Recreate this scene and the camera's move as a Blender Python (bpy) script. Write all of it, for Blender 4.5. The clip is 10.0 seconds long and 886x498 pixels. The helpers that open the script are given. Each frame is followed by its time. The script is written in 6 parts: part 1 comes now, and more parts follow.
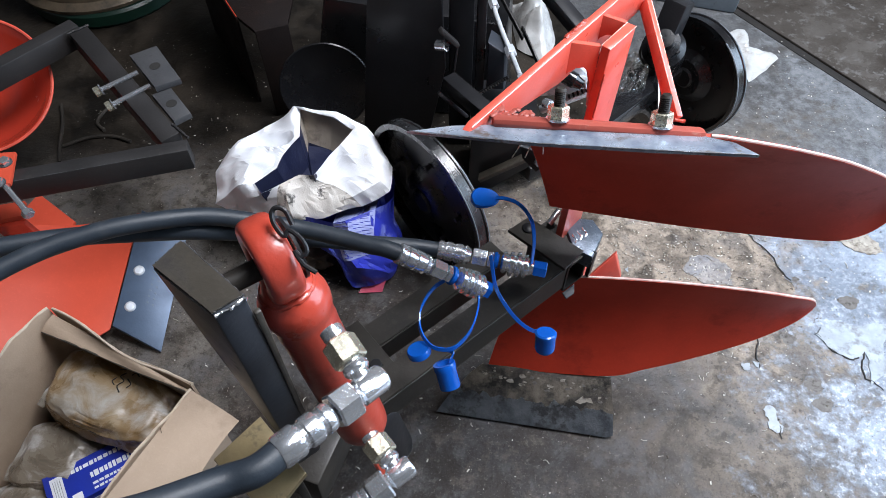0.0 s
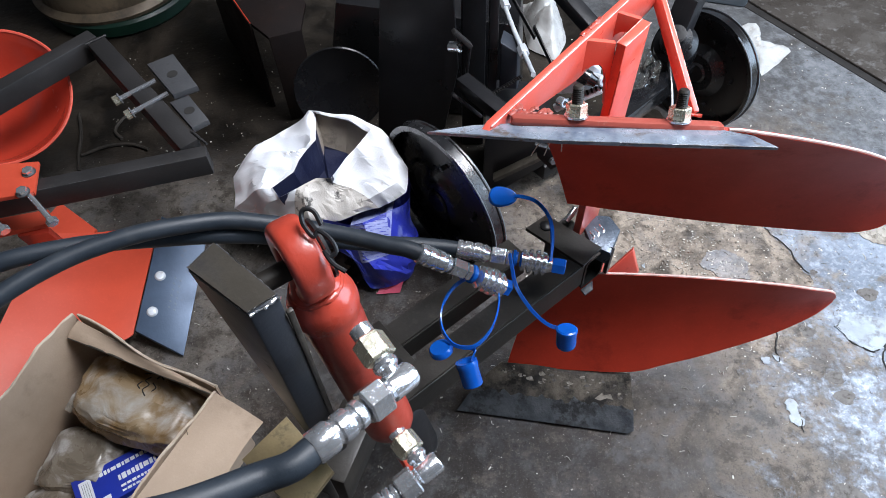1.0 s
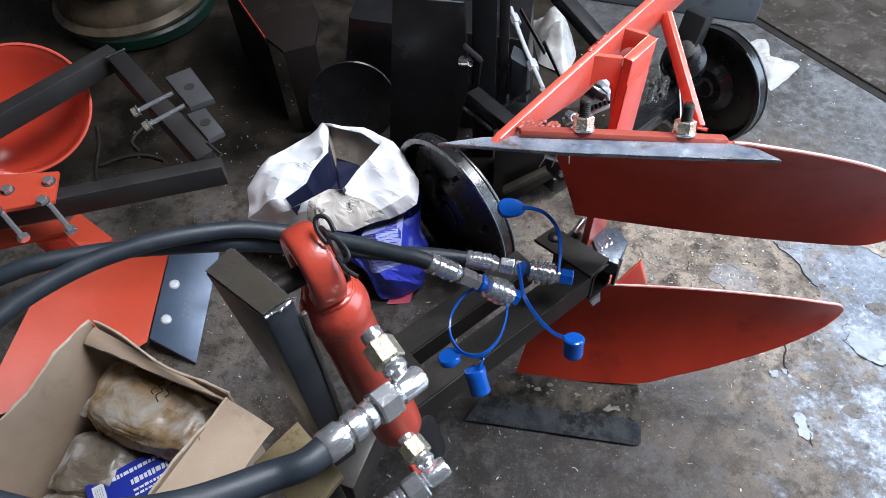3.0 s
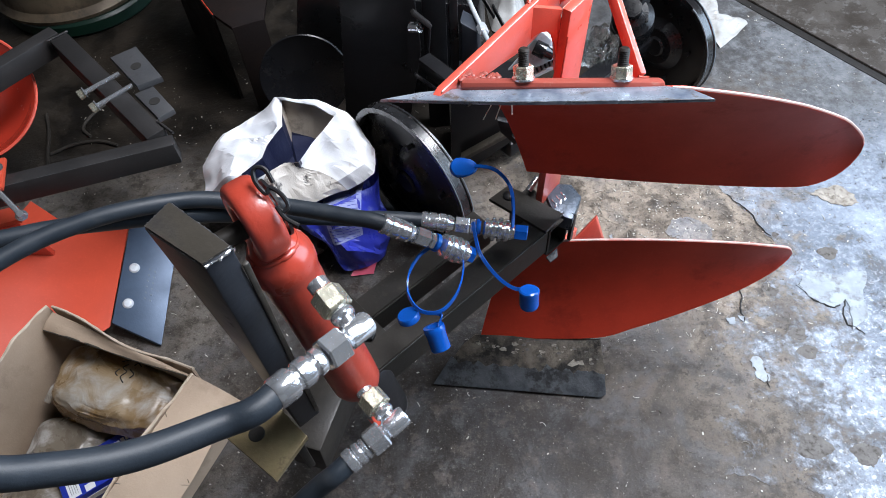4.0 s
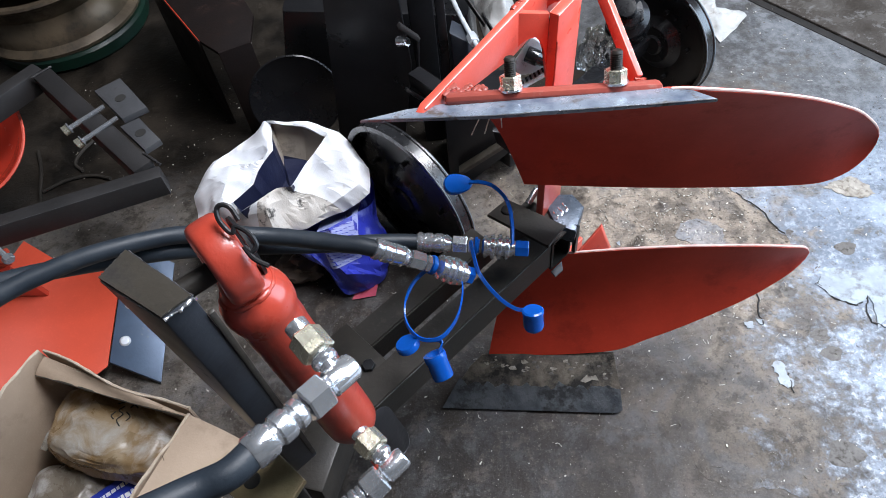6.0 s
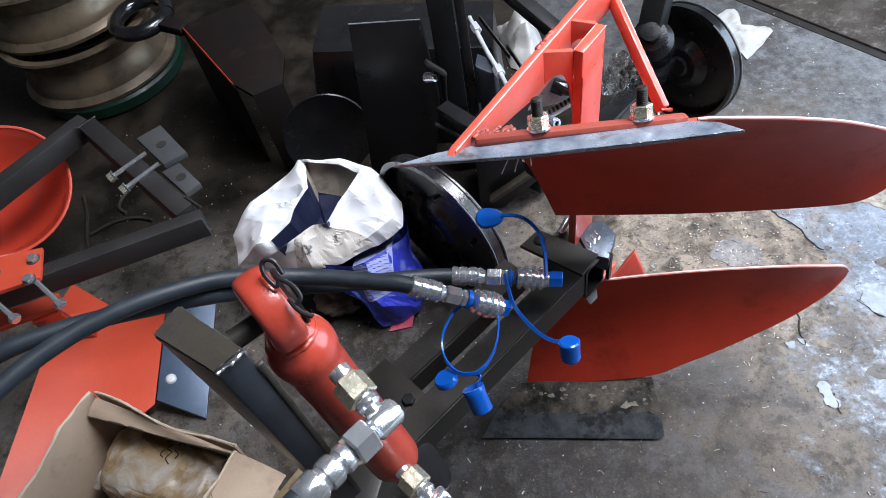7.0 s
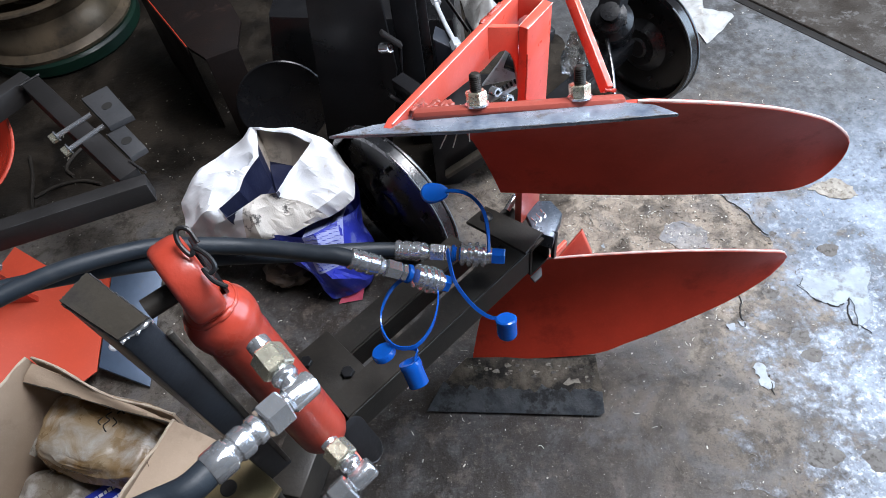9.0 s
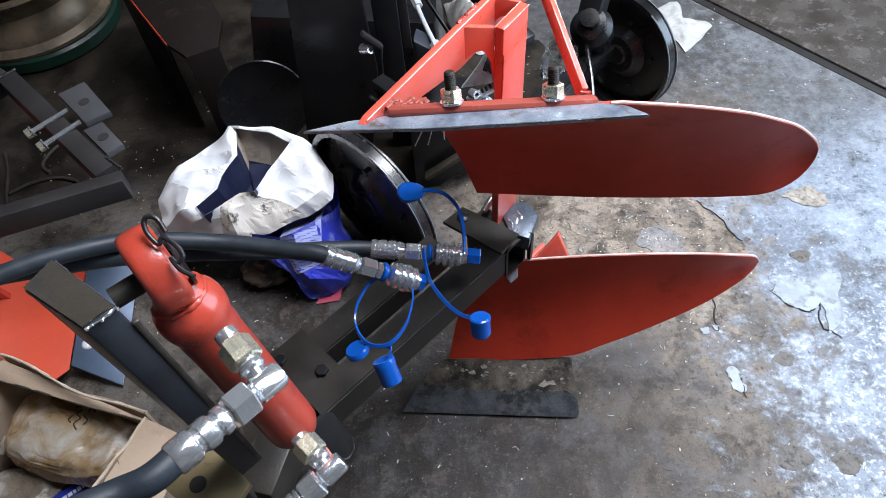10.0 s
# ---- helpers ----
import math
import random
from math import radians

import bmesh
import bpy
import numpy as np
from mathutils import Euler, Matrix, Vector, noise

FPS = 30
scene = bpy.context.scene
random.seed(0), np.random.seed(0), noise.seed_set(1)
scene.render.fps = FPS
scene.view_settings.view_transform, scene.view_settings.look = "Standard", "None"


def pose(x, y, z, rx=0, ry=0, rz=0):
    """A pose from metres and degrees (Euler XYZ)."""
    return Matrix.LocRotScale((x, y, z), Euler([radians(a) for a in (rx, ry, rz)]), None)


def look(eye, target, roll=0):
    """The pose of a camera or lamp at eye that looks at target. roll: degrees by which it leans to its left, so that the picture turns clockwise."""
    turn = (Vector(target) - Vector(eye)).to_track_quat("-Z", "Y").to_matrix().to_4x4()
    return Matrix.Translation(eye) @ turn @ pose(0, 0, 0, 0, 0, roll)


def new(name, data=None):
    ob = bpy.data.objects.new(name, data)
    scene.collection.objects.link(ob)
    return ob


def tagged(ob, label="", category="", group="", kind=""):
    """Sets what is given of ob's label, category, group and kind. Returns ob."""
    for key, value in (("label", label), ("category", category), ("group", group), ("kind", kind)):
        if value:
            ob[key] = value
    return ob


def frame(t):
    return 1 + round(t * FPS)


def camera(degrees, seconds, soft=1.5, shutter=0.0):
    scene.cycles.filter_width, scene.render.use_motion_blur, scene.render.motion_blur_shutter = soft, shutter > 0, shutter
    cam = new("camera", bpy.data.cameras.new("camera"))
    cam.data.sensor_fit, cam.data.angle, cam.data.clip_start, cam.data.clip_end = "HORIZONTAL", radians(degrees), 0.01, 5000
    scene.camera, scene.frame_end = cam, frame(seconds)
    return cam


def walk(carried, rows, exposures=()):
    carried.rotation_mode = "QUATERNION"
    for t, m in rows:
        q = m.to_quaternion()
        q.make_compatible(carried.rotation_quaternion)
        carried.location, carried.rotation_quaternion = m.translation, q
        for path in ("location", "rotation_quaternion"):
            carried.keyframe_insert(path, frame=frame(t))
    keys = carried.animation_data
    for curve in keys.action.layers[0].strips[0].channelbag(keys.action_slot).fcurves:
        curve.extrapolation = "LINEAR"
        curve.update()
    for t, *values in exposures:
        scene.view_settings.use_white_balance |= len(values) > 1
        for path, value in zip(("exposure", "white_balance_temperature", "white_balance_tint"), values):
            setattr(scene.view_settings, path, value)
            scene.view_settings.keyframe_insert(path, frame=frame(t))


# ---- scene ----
from mathutils.bvhtree import BVHTree
cam = camera(66.1, 10.0, soft=0.7)
PATH = [
    (0.0, -0.0235, 0.0284, 1.4237, 0.18, -54.37, -0.29),
    (0.5, -0.0246, 0.0184, 1.4202, 0.85, -55.47, -1.91),
    (1.0, -0.0363, 0.0199, 1.4300, 1.81, -54.23, -2.76),
    (1.4, -0.0268, 0.0151, 1.4132, -1.20, -57.32, 0.35),
    (1.5, -0.0380, 0.0107, 1.4290, 0.43, -54.29, -0.45),
    (2.0, -0.0387, 0.0044, 1.4427, 3.08, -53.78, -3.78),
    (2.2, -0.0349, 0.0054, 1.4368, 3.45, -54.17, -4.40),
    (3.3, -0.0348, 0.0013, 1.4486, 3.07, -52.52, -3.16),
    (3.5, -0.0147, -0.0103, 1.4526, 2.09, -52.34, -5.54),
    (4.0, -0.0065, -0.0305, 1.4289, -0.47, -54.73, -3.60),
    (4.5, -0.0358, -0.0181, 1.4204, 0.91, -55.14, -1.51),
    (5.0, -0.0613, -0.0095, 1.4199, 2.57, -56.36, 0.13),
    (5.5, 0.0105, 0.0028, 1.3997, 1.65, -53.97, -9.06),
    (5.7, 0.0226, 0.0154, 1.3952, 0.69, -53.70, -8.49),
    (6.8, -0.0052, 0.0044, 1.4132, 2.66, -54.33, -6.33),
    (7.0, 0.0184, 0.0192, 1.4235, 4.87, -51.57, -13.20),
    (7.5, 0.1031, 0.0085, 1.3712, 0.88, -56.85, -16.90),
    (8.0, 0.0694, 0.0086, 1.3857, 1.72, -55.93, -11.31),
    (8.5, 0.0592, 0.0102, 1.3917, 1.92, -56.36, -9.35),
    (9.0, 0.0604, 0.0174, 1.4160, 1.37, -54.17, -8.68),
    (9.5, 0.0664, 0.0135, 1.4091, 0.04, -54.56, -7.07),
    (10.0, 0.0714, 0.0043, 1.4116, -1.09, -53.81, -5.97),
]
walk(cam, [(t, pose(x, y, z, 90 + pitch, 0, yaw) @ pose(0, 0, 0, 0, 0, roll)) for t, x, y, z, yaw, pitch, roll in PATH])

# ---- light ----
world = bpy.data.worlds.new("sky")
scene.world = world
world.use_nodes = True
nt = world.node_tree
sky = nt.nodes.new("ShaderNodeTexSky")
sky.sky_type, sky.sun_disc = "NISHITA", False
sky.sun_elevation, sky.sun_rotation = radians(54), radians(250)
nt.links.new(sky.outputs[0], nt.nodes["Background"].inputs[0])
nt.nodes["Background"].inputs[1].default_value = 0.12
scene.view_settings.exposure = 0.0

sun = new("sun", bpy.data.lights.new("sun", "SUN"))
sun.data.energy, sun.data.angle, sun.data.color = 3.0, radians(0.5), (1.0, 0.95, 0.88)
sun.matrix_world = look((-3.4, -1.2, 5.0), (0, 0, 0))


def area(name, eye, target, sx, sy, watts, color):
    lamp = new(name, bpy.data.lights.new(name, "AREA"))
    lamp.data.shape, lamp.data.size, lamp.data.size_y = "RECTANGLE", sx, sy
    lamp.data.energy, lamp.data.color = watts, color
    lamp.matrix_world = look(eye, target)
    return lamp


# daylight in the roof light and in the doorway of the east wall
area("roof_light_daylight", (1.30, 1.15, 3.40), (1.30, 1.151, 0), 1.5, 1.7, 232, (0.918, 0.937, 1.0))
area("doorway_daylight", (2.62, 0.95, 1.55), (0.0, 0.8, 0.4), 2.2, 2.2, 100, (0.64, 0.80, 1.0))

# ---- materials ----
def node(tree, kind, **values):
    n = tree.nodes.new(kind)
    for key, value in values.items():
        n.inputs[key].default_value = value
    return n


def noise_tex(tree, vec, scale, detail=6.0, rough=0.6, distort=0.0):
    n = node(tree, "ShaderNodeTexNoise", Scale=scale, Detail=detail, Roughness=rough, Distortion=distort)
    tree.links.new(vec, n.inputs["Vector"])
    return n.outputs["Fac"]


def span(tree, fac, lo, hi, a=0.0, b=1.0):
    n = node(tree, "ShaderNodeMapRange")
    for i, v in ((1, lo), (2, hi), (3, a), (4, b)):
        n.inputs[i].default_value = v
    tree.links.new(fac, n.inputs[0])
    return n.outputs[0]


def blend(tree, fac, a, b):
    n = tree.nodes.new("ShaderNodeMix")
    n.data_type = "RGBA"
    for i, v in ((6, a), (7, b)):
        if isinstance(v, tuple):
            n.inputs[i].default_value = (*v, 1)
        else:
            tree.links.new(v, n.inputs[i])
    if isinstance(fac, float):
        n.inputs[0].default_value = fac
    else:
        tree.links.new(fac, n.inputs[0])
    return n.outputs[2]


def times(tree, a, b, kind="MULTIPLY"):
    n = tree.nodes.new("ShaderNodeMath")
    n.operation = kind
    for i, v in ((0, a), (1, b)):
        if isinstance(v, (int, float)):
            n.inputs[i].default_value = v
        else:
            tree.links.new(v, n.inputs[i])
    return n.outputs[0]


def bumped(tree, height, strength, distance):
    n = node(tree, "ShaderNodeBump", Strength=strength, Distance=distance)
    tree.links.new(height, n.inputs["Height"])
    return n.outputs[0]


def surface(name):
    m = bpy.data.materials.new(name)
    m.use_nodes = True
    t = m.node_tree
    return m, t, t.nodes["Principled BSDF"], t.nodes.new("ShaderNodeTexCoord").outputs["Object"]


def paint(name, main, other, rough=(0.25, 0.5), metal=0.0, large=9.0, fine=160.0, bump=0.12, dist=0.002, dirt=None, dirt_at=(0.58, 0.72), dirt_scale=22.0, coat=0.0, gloss=0.5):
    """Two tones at a large scale, fine grain in colour, roughness and relief, and optional dirt in patches."""
    m, t, b, v = surface(name)
    big, small = noise_tex(t, v, large), noise_tex(t, v, fine, 3.0)
    col = blend(t, span(t, big, 0.35, 0.7), main, other)
    col = blend(t, span(t, small, 0.55, 0.85, 0.0, 0.35), col, tuple(min(1, c * 1.5 + 0.01) for c in other))
    r = span(t, big, 0.3, 0.75, *rough)
    if dirt:
        mask = span(t, noise_tex(t, v, dirt_scale, 8.0, 0.7), *dirt_at)
        col = blend(t, mask, col, dirt)
        r = times(t, r, times(t, mask, 0.35), "ADD")
    t.links.new(col, b.inputs["Base Color"])
    t.links.new(r, b.inputs["Roughness"])
    b.inputs["Metallic"].default_value = metal
    b.inputs["Coat Weight"].default_value = coat
    b.inputs["Specular IOR Level"].default_value = gloss
    b.inputs["Coat Roughness"].default_value = 0.12
    t.links.new(bumped(t, times(t, small, times(t, big, 1.5), "ADD"), bump, dist), b.inputs["Normal"])
    return m


RED = paint("red_enamel", (0.72, 0.110, 0.072), (0.62, 0.090, 0.060), (0.24, 0.40), dirt=(0.32, 0.050, 0.034), dirt_at=(0.60, 0.8), bump=0.10, coat=0.3)
RED_CAST = paint("thick_red_enamel", (0.43, 0.052, 0.030), (0.32, 0.038, 0.023), (0.26, 0.44), large=22.0, fine=60.0, dirt=(0.16, 0.026, 0.018), dirt_at=(0.56, 0.78), dirt_scale=20.0, bump=0.20, dist=0.003, coat=0.4)
RED_FLAT = paint("red_oxide_paint", (0.60, 0.055, 0.028), (0.48, 0.044, 0.023), (0.32, 0.50), dirt=(0.19, 0.020, 0.014), dirt_at=(0.54, 0.78), dirt_scale=6.0, bump=0.06, gloss=0.16)
ORANGE = paint("orange_red_paint", (0.53, 0.070, 0.036), (0.45, 0.058, 0.030), (0.32, 0.5), bump=0.05, dirt=(0.46, 0.048, 0.022), dirt_at=(0.60, 0.82), dirt_scale=8.0, gloss=0.20)
BLACK = paint("black_paint", (0.010, 0.010, 0.011), (0.017, 0.017, 0.019), (0.25, 0.5), dirt=(0.035, 0.032, 0.029), dirt_at=(0.6, 0.85), bump=0.15, coat=0.1, gloss=0.28)
BLACK_GLOSS = paint("glossy_black_paint", (0.006, 0.006, 0.007), (0.010, 0.010, 0.011), (0.12, 0.3), bump=0.10, coat=0.5, dirt=(0.030, 0.028, 0.026), dirt_at=(0.64, 0.8))
WHEEL_BLACK = paint("dull_black_enamel", (0.007, 0.007, 0.008), (0.011, 0.011, 0.012), (0.2, 0.4), bump=0.15, dirt=(0.026, 0.024, 0.022), dirt_at=(0.60, 0.80), gloss=0.34)
RIM_WORN = paint("scuffed_black_rim", (0.009, 0.009, 0.010), (0.024, 0.025, 0.027), (0.16, 0.38), large=26.0, fine=240.0, dirt=(0.16, 0.16, 0.165), dirt_at=(0.61, 0.67), dirt_scale=46.0, bump=0.3, coat=0.3)
ALLOY = paint("pale_alloy", (0.62, 0.65, 0.68), (0.46, 0.49, 0.53), (0.25, 0.45), metal=0.25, large=40.0, dirt=(0.24, 0.23, 0.22), dirt_at=(0.58, 0.75), dirt_scale=50.0, bump=0.2)
SLAB = paint("damp_smooth_concrete", (0.040, 0.034, 0.029), (0.080, 0.072, 0.064), (0.10, 0.42), large=9.0, fine=150.0, dirt=(0.13, 0.125, 0.12), dirt_at=(0.56, 0.68), dirt_scale=34.0, bump=0.45, dist=0.004)
MAST_BLACK = paint("satin_blue_black_paint", (0.024, 0.028, 0.036), (0.036, 0.040, 0.048), (0.34, 0.52), dirt=(0.036, 0.031, 0.027), dirt_at=(0.62, 0.8), bump=0.12, gloss=0.26)
MAST_DUST = paint("dusty_brown_paint", (0.038, 0.033, 0.026), (0.062, 0.054, 0.044), (0.28, 0.48), dirt=(0.018, 0.015, 0.013), dirt_at=(0.5, 0.7), dirt_scale=30.0, bump=0.12)
BLACK_DUSTY = paint("dusty_black_paint", (0.019, 0.017, 0.015), (0.036, 0.030, 0.024), (0.38, 0.62), dirt=(0.075, 0.062, 0.049), dirt_at=(0.58, 0.80), dirt_scale=16.0, bump=0.2, gloss=0.28)
PLATE_GREY = paint("grey_flame_cut_steel", (0.045, 0.046, 0.050), (0.062, 0.062, 0.065), (0.4, 0.6), dirt=(0.028, 0.026, 0.024), bump=0.25)
BAR_RED = paint("scuffed_red_bar_paint", (0.34, 0.070, 0.050), (0.25, 0.048, 0.035), (0.36, 0.55), dirt=(0.42, 0.17, 0.13), dirt_at=(0.60, 0.72), dirt_scale=60.0, bump=0.2)
BOWL_RED = paint("glossy_red_enamel", (0.47, 0.044, 0.023), (0.39, 0.035, 0.020), (0.10, 0.22), dirt=(0.26, 0.030, 0.018), dirt_at=(0.60, 0.80), dirt_scale=9.0, bump=0.05, coat=0.8)
FRAME_GREY = paint("charcoal_paint", (0.020, 0.019, 0.019), (0.030, 0.028, 0.028), (0.40, 0.60), dirt=(0.060, 0.052, 0.045), dirt_at=(0.62, 0.8), bump=0.15, gloss=0.28)
STEEL = paint("ground_steel", (0.50, 0.56, 0.65), (0.075, 0.105, 0.17), (0.18, 0.42), metal=0.5, large=16.0, dirt=(0.13, 0.105, 0.09), dirt_at=(0.56, 0.66), dirt_scale=26.0, bump=0.25)
PACK_BLUE = paint("scuffed_bluish_steel", (0.10, 0.125, 0.16), (0.050, 0.062, 0.080), (0.22, 0.45), metal=0.5, large=45.0, dirt=(0.40, 0.44, 0.48), dirt_at=(0.62, 0.70), dirt_scale=70.0, bump=0.4)
SHARE_BLUE = paint("blued_steel", (0.075, 0.110, 0.170), (0.048, 0.072, 0.115), (0.34, 0.52), metal=0.35, large=12.0, dirt=(0.10, 0.095, 0.10), dirt_at=(0.62, 0.8), bump=0.12)
SHARE_MARK = paint("stamped_bright_steel", (0.12, 0.15, 0.19), (0.09, 0.11, 0.14), (0.35, 0.5), metal=0.4)
SHARE_WORN = paint("earthy_worn_steel", (0.024, 0.017, 0.012), (0.165, 0.138, 0.104), (0.42, 0.72), metal=0.1, large=24.0, dirt=(0.014, 0.012, 0.010), dirt_at=(0.46, 0.60), dirt_scale=16.0, bump=0.5)
ZINC = paint("zinc_plate", (0.95, 0.97, 1.0), (0.66, 0.70, 0.76), (0.11, 0.26), metal=0.88, large=45.0, bump=0.16, dirt=(0.36, 0.31, 0.22), dirt_at=(0.62, 0.72), dirt_scale=60.0)
ZINC_YELLOW = paint("yellow_zinc", (0.90, 0.87, 0.70), (0.66, 0.62, 0.48), (0.18, 0.36), metal=0.85, large=70.0, bump=0.2)
RUBBER = paint("black_rubber_hose", (0.015, 0.021, 0.029), (0.024, 0.031, 0.040), (0.40, 0.56), large=30.0, fine=420.0, bump=0.12, dirt=(0.050, 0.051, 0.053), dirt_at=(0.6, 0.85), gloss=0.42)
BLUE = paint("blue_plastic", (0.004, 0.105, 0.50), (0.003, 0.075, 0.40), (0.12, 0.26), bump=0.05, gloss=0.6)
CARD = paint("cardboard", (0.44, 0.335, 0.248), (0.35, 0.264, 0.192), (0.75, 0.9), large=6.0, fine=260.0, dirt=(0.22, 0.165, 0.12), dirt_at=(0.57, 0.78), dirt_scale=7.0, bump=0.2)
CARD_EDGE = paint("torn_cardboard_edge", (0.56, 0.47, 0.37), (0.40, 0.32, 0.24), (0.8, 0.95), large=40.0, bump=0.3)
SACK_WHITE = paint("white_woven_plastic", (0.83, 0.85, 0.89), (0.71, 0.73, 0.78), (0.30, 0.5), large=12.0, fine=500.0, dirt=(0.46, 0.41, 0.35), dirt_at=(0.60, 0.70), dirt_scale=9.0, bump=0.15)
SACK_BEIGE = paint("shaded_beige_plastic", (0.40, 0.345, 0.285), (0.25, 0.215, 0.185), (0.4, 0.6), large=9.0, dirt=(0.09, 0.08, 0.07), dirt_at=(0.56, 0.72), dirt_scale=10.0, bump=0.2)
SACK_BLUE = paint("blue_printed_plastic", (0.032, 0.046, 0.44), (0.018, 0.028, 0.29), (0.26, 0.45), large=14.0, dirt=(0.10, 0.13, 0.44), dirt_at=(0.53, 0.60), dirt_scale=26.0, bump=0.2)
BAG_BROWN = paint("dull_brown_film", (0.075, 0.050, 0.036), (0.045, 0.032, 0.025), (0.25, 0.45), large=22.0, dirt=(0.13, 0.10, 0.08), dirt_at=(0.60, 0.72), dirt_scale=30.0, bump=0.3)
SACK_NAVY = paint("shaded_navy_plastic", (0.008, 0.011, 0.036), (0.016, 0.021, 0.055), (0.35, 0.6), large=16.0, bump=0.3)
SACK_PRINT = paint("lavender_print", (0.36, 0.40, 0.66), (0.25, 0.29, 0.58), (0.22, 0.4), large=30.0, dirt=(0.10, 0.13, 0.42), dirt_at=(0.60, 0.70), dirt_scale=40.0, bump=0.3)
SACK_STAINED = paint("stained_lining_plastic", (0.70, 0.67, 0.63), (0.50, 0.45, 0.40), (0.35, 0.55), large=11.0, fine=300.0, dirt=(0.10, 0.095, 0.09), dirt_at=(0.57, 0.63), dirt_scale=17.0, bump=0.3)
PINK = paint("pink_plastic", (0.60, 0.09, 0.15), (0.42, 0.06, 0.11), (0.35, 0.5))
BRASSY = paint("oily_yellowish_steel", (0.29, 0.225, 0.120), (0.18, 0.140, 0.078), (0.32, 0.55), metal=0.3, large=18.0, dirt=(0.06, 0.048, 0.033), bump=0.3)
RIM_TAN = paint("dusty_tan_rim", (0.17, 0.128, 0.084), (0.095, 0.072, 0.048), (0.24, 0.46), metal=0.35, large=5.0, dirt=(0.035, 0.027, 0.020), dirt_at=(0.48, 0.72), dirt_scale=12.0, bump=0.2)
GREEN = paint("dark_green_paint", (0.003, 0.020, 0.012), (0.002, 0.012, 0.008), (0.3, 0.5))
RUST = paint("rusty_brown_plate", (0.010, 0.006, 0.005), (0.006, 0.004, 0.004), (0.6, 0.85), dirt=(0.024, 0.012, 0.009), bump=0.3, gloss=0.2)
GREYBOX = paint("blue_grey_painted_steel", (0.16, 0.18, 0.20), (0.11, 0.125, 0.14), (0.35, 0.6), dirt=(0.08, 0.075, 0.07), bump=0.2, gloss=0.28)
CLOTH = paint("crumpled_white_plastic", (0.50, 0.50, 0.49), (0.36, 0.36, 0.35), (0.22, 0.42), large=22.0, dirt=(0.26, 0.24, 0.22), dirt_at=(0.54, 0.70), dirt_scale=26.0, bump=0.3)
PLASTER = paint("dull_wall_plaster", (0.13, 0.122, 0.115), (0.095, 0.090, 0.086), (0.8, 0.95), large=2.0)
PRINT_WHITE = paint("white_print", (0.72, 0.73, 0.76), (0.6, 0.62, 0.66), (0.5, 0.6))
CARTON_BLUE = paint("blue_printed_carton", (0.015, 0.035, 0.36), (0.012, 0.028, 0.28), (0.3, 0.45))
DARK = paint("dark_hollow", (0.012, 0.011, 0.010), (0.02, 0.018, 0.016), (0.7, 0.9))
JOINT = paint("black_oily_dirt", (0.006, 0.005, 0.004), (0.014, 0.011, 0.009), (0.5, 0.8), large=20.0, dirt=(0.035, 0.028, 0.022), dirt_at=(0.58, 0.75), bump=0.4)


def chips_material():
    """Chips and swarf, each of its own tone."""
    m, t, b, _ = surface("pale_chips")
    geo = t.nodes.new("ShaderNodeNewGeometry")
    col = blend(t, span(t, geo.outputs["Random Per Island"], 0.30, 1.0), (0.090, 0.072, 0.054), (0.72, 0.69, 0.62))
    t.links.new(col, b.inputs["Base Color"])
    b.inputs["Roughness"].default_value = 0.6
    return m


STRAW = chips_material()


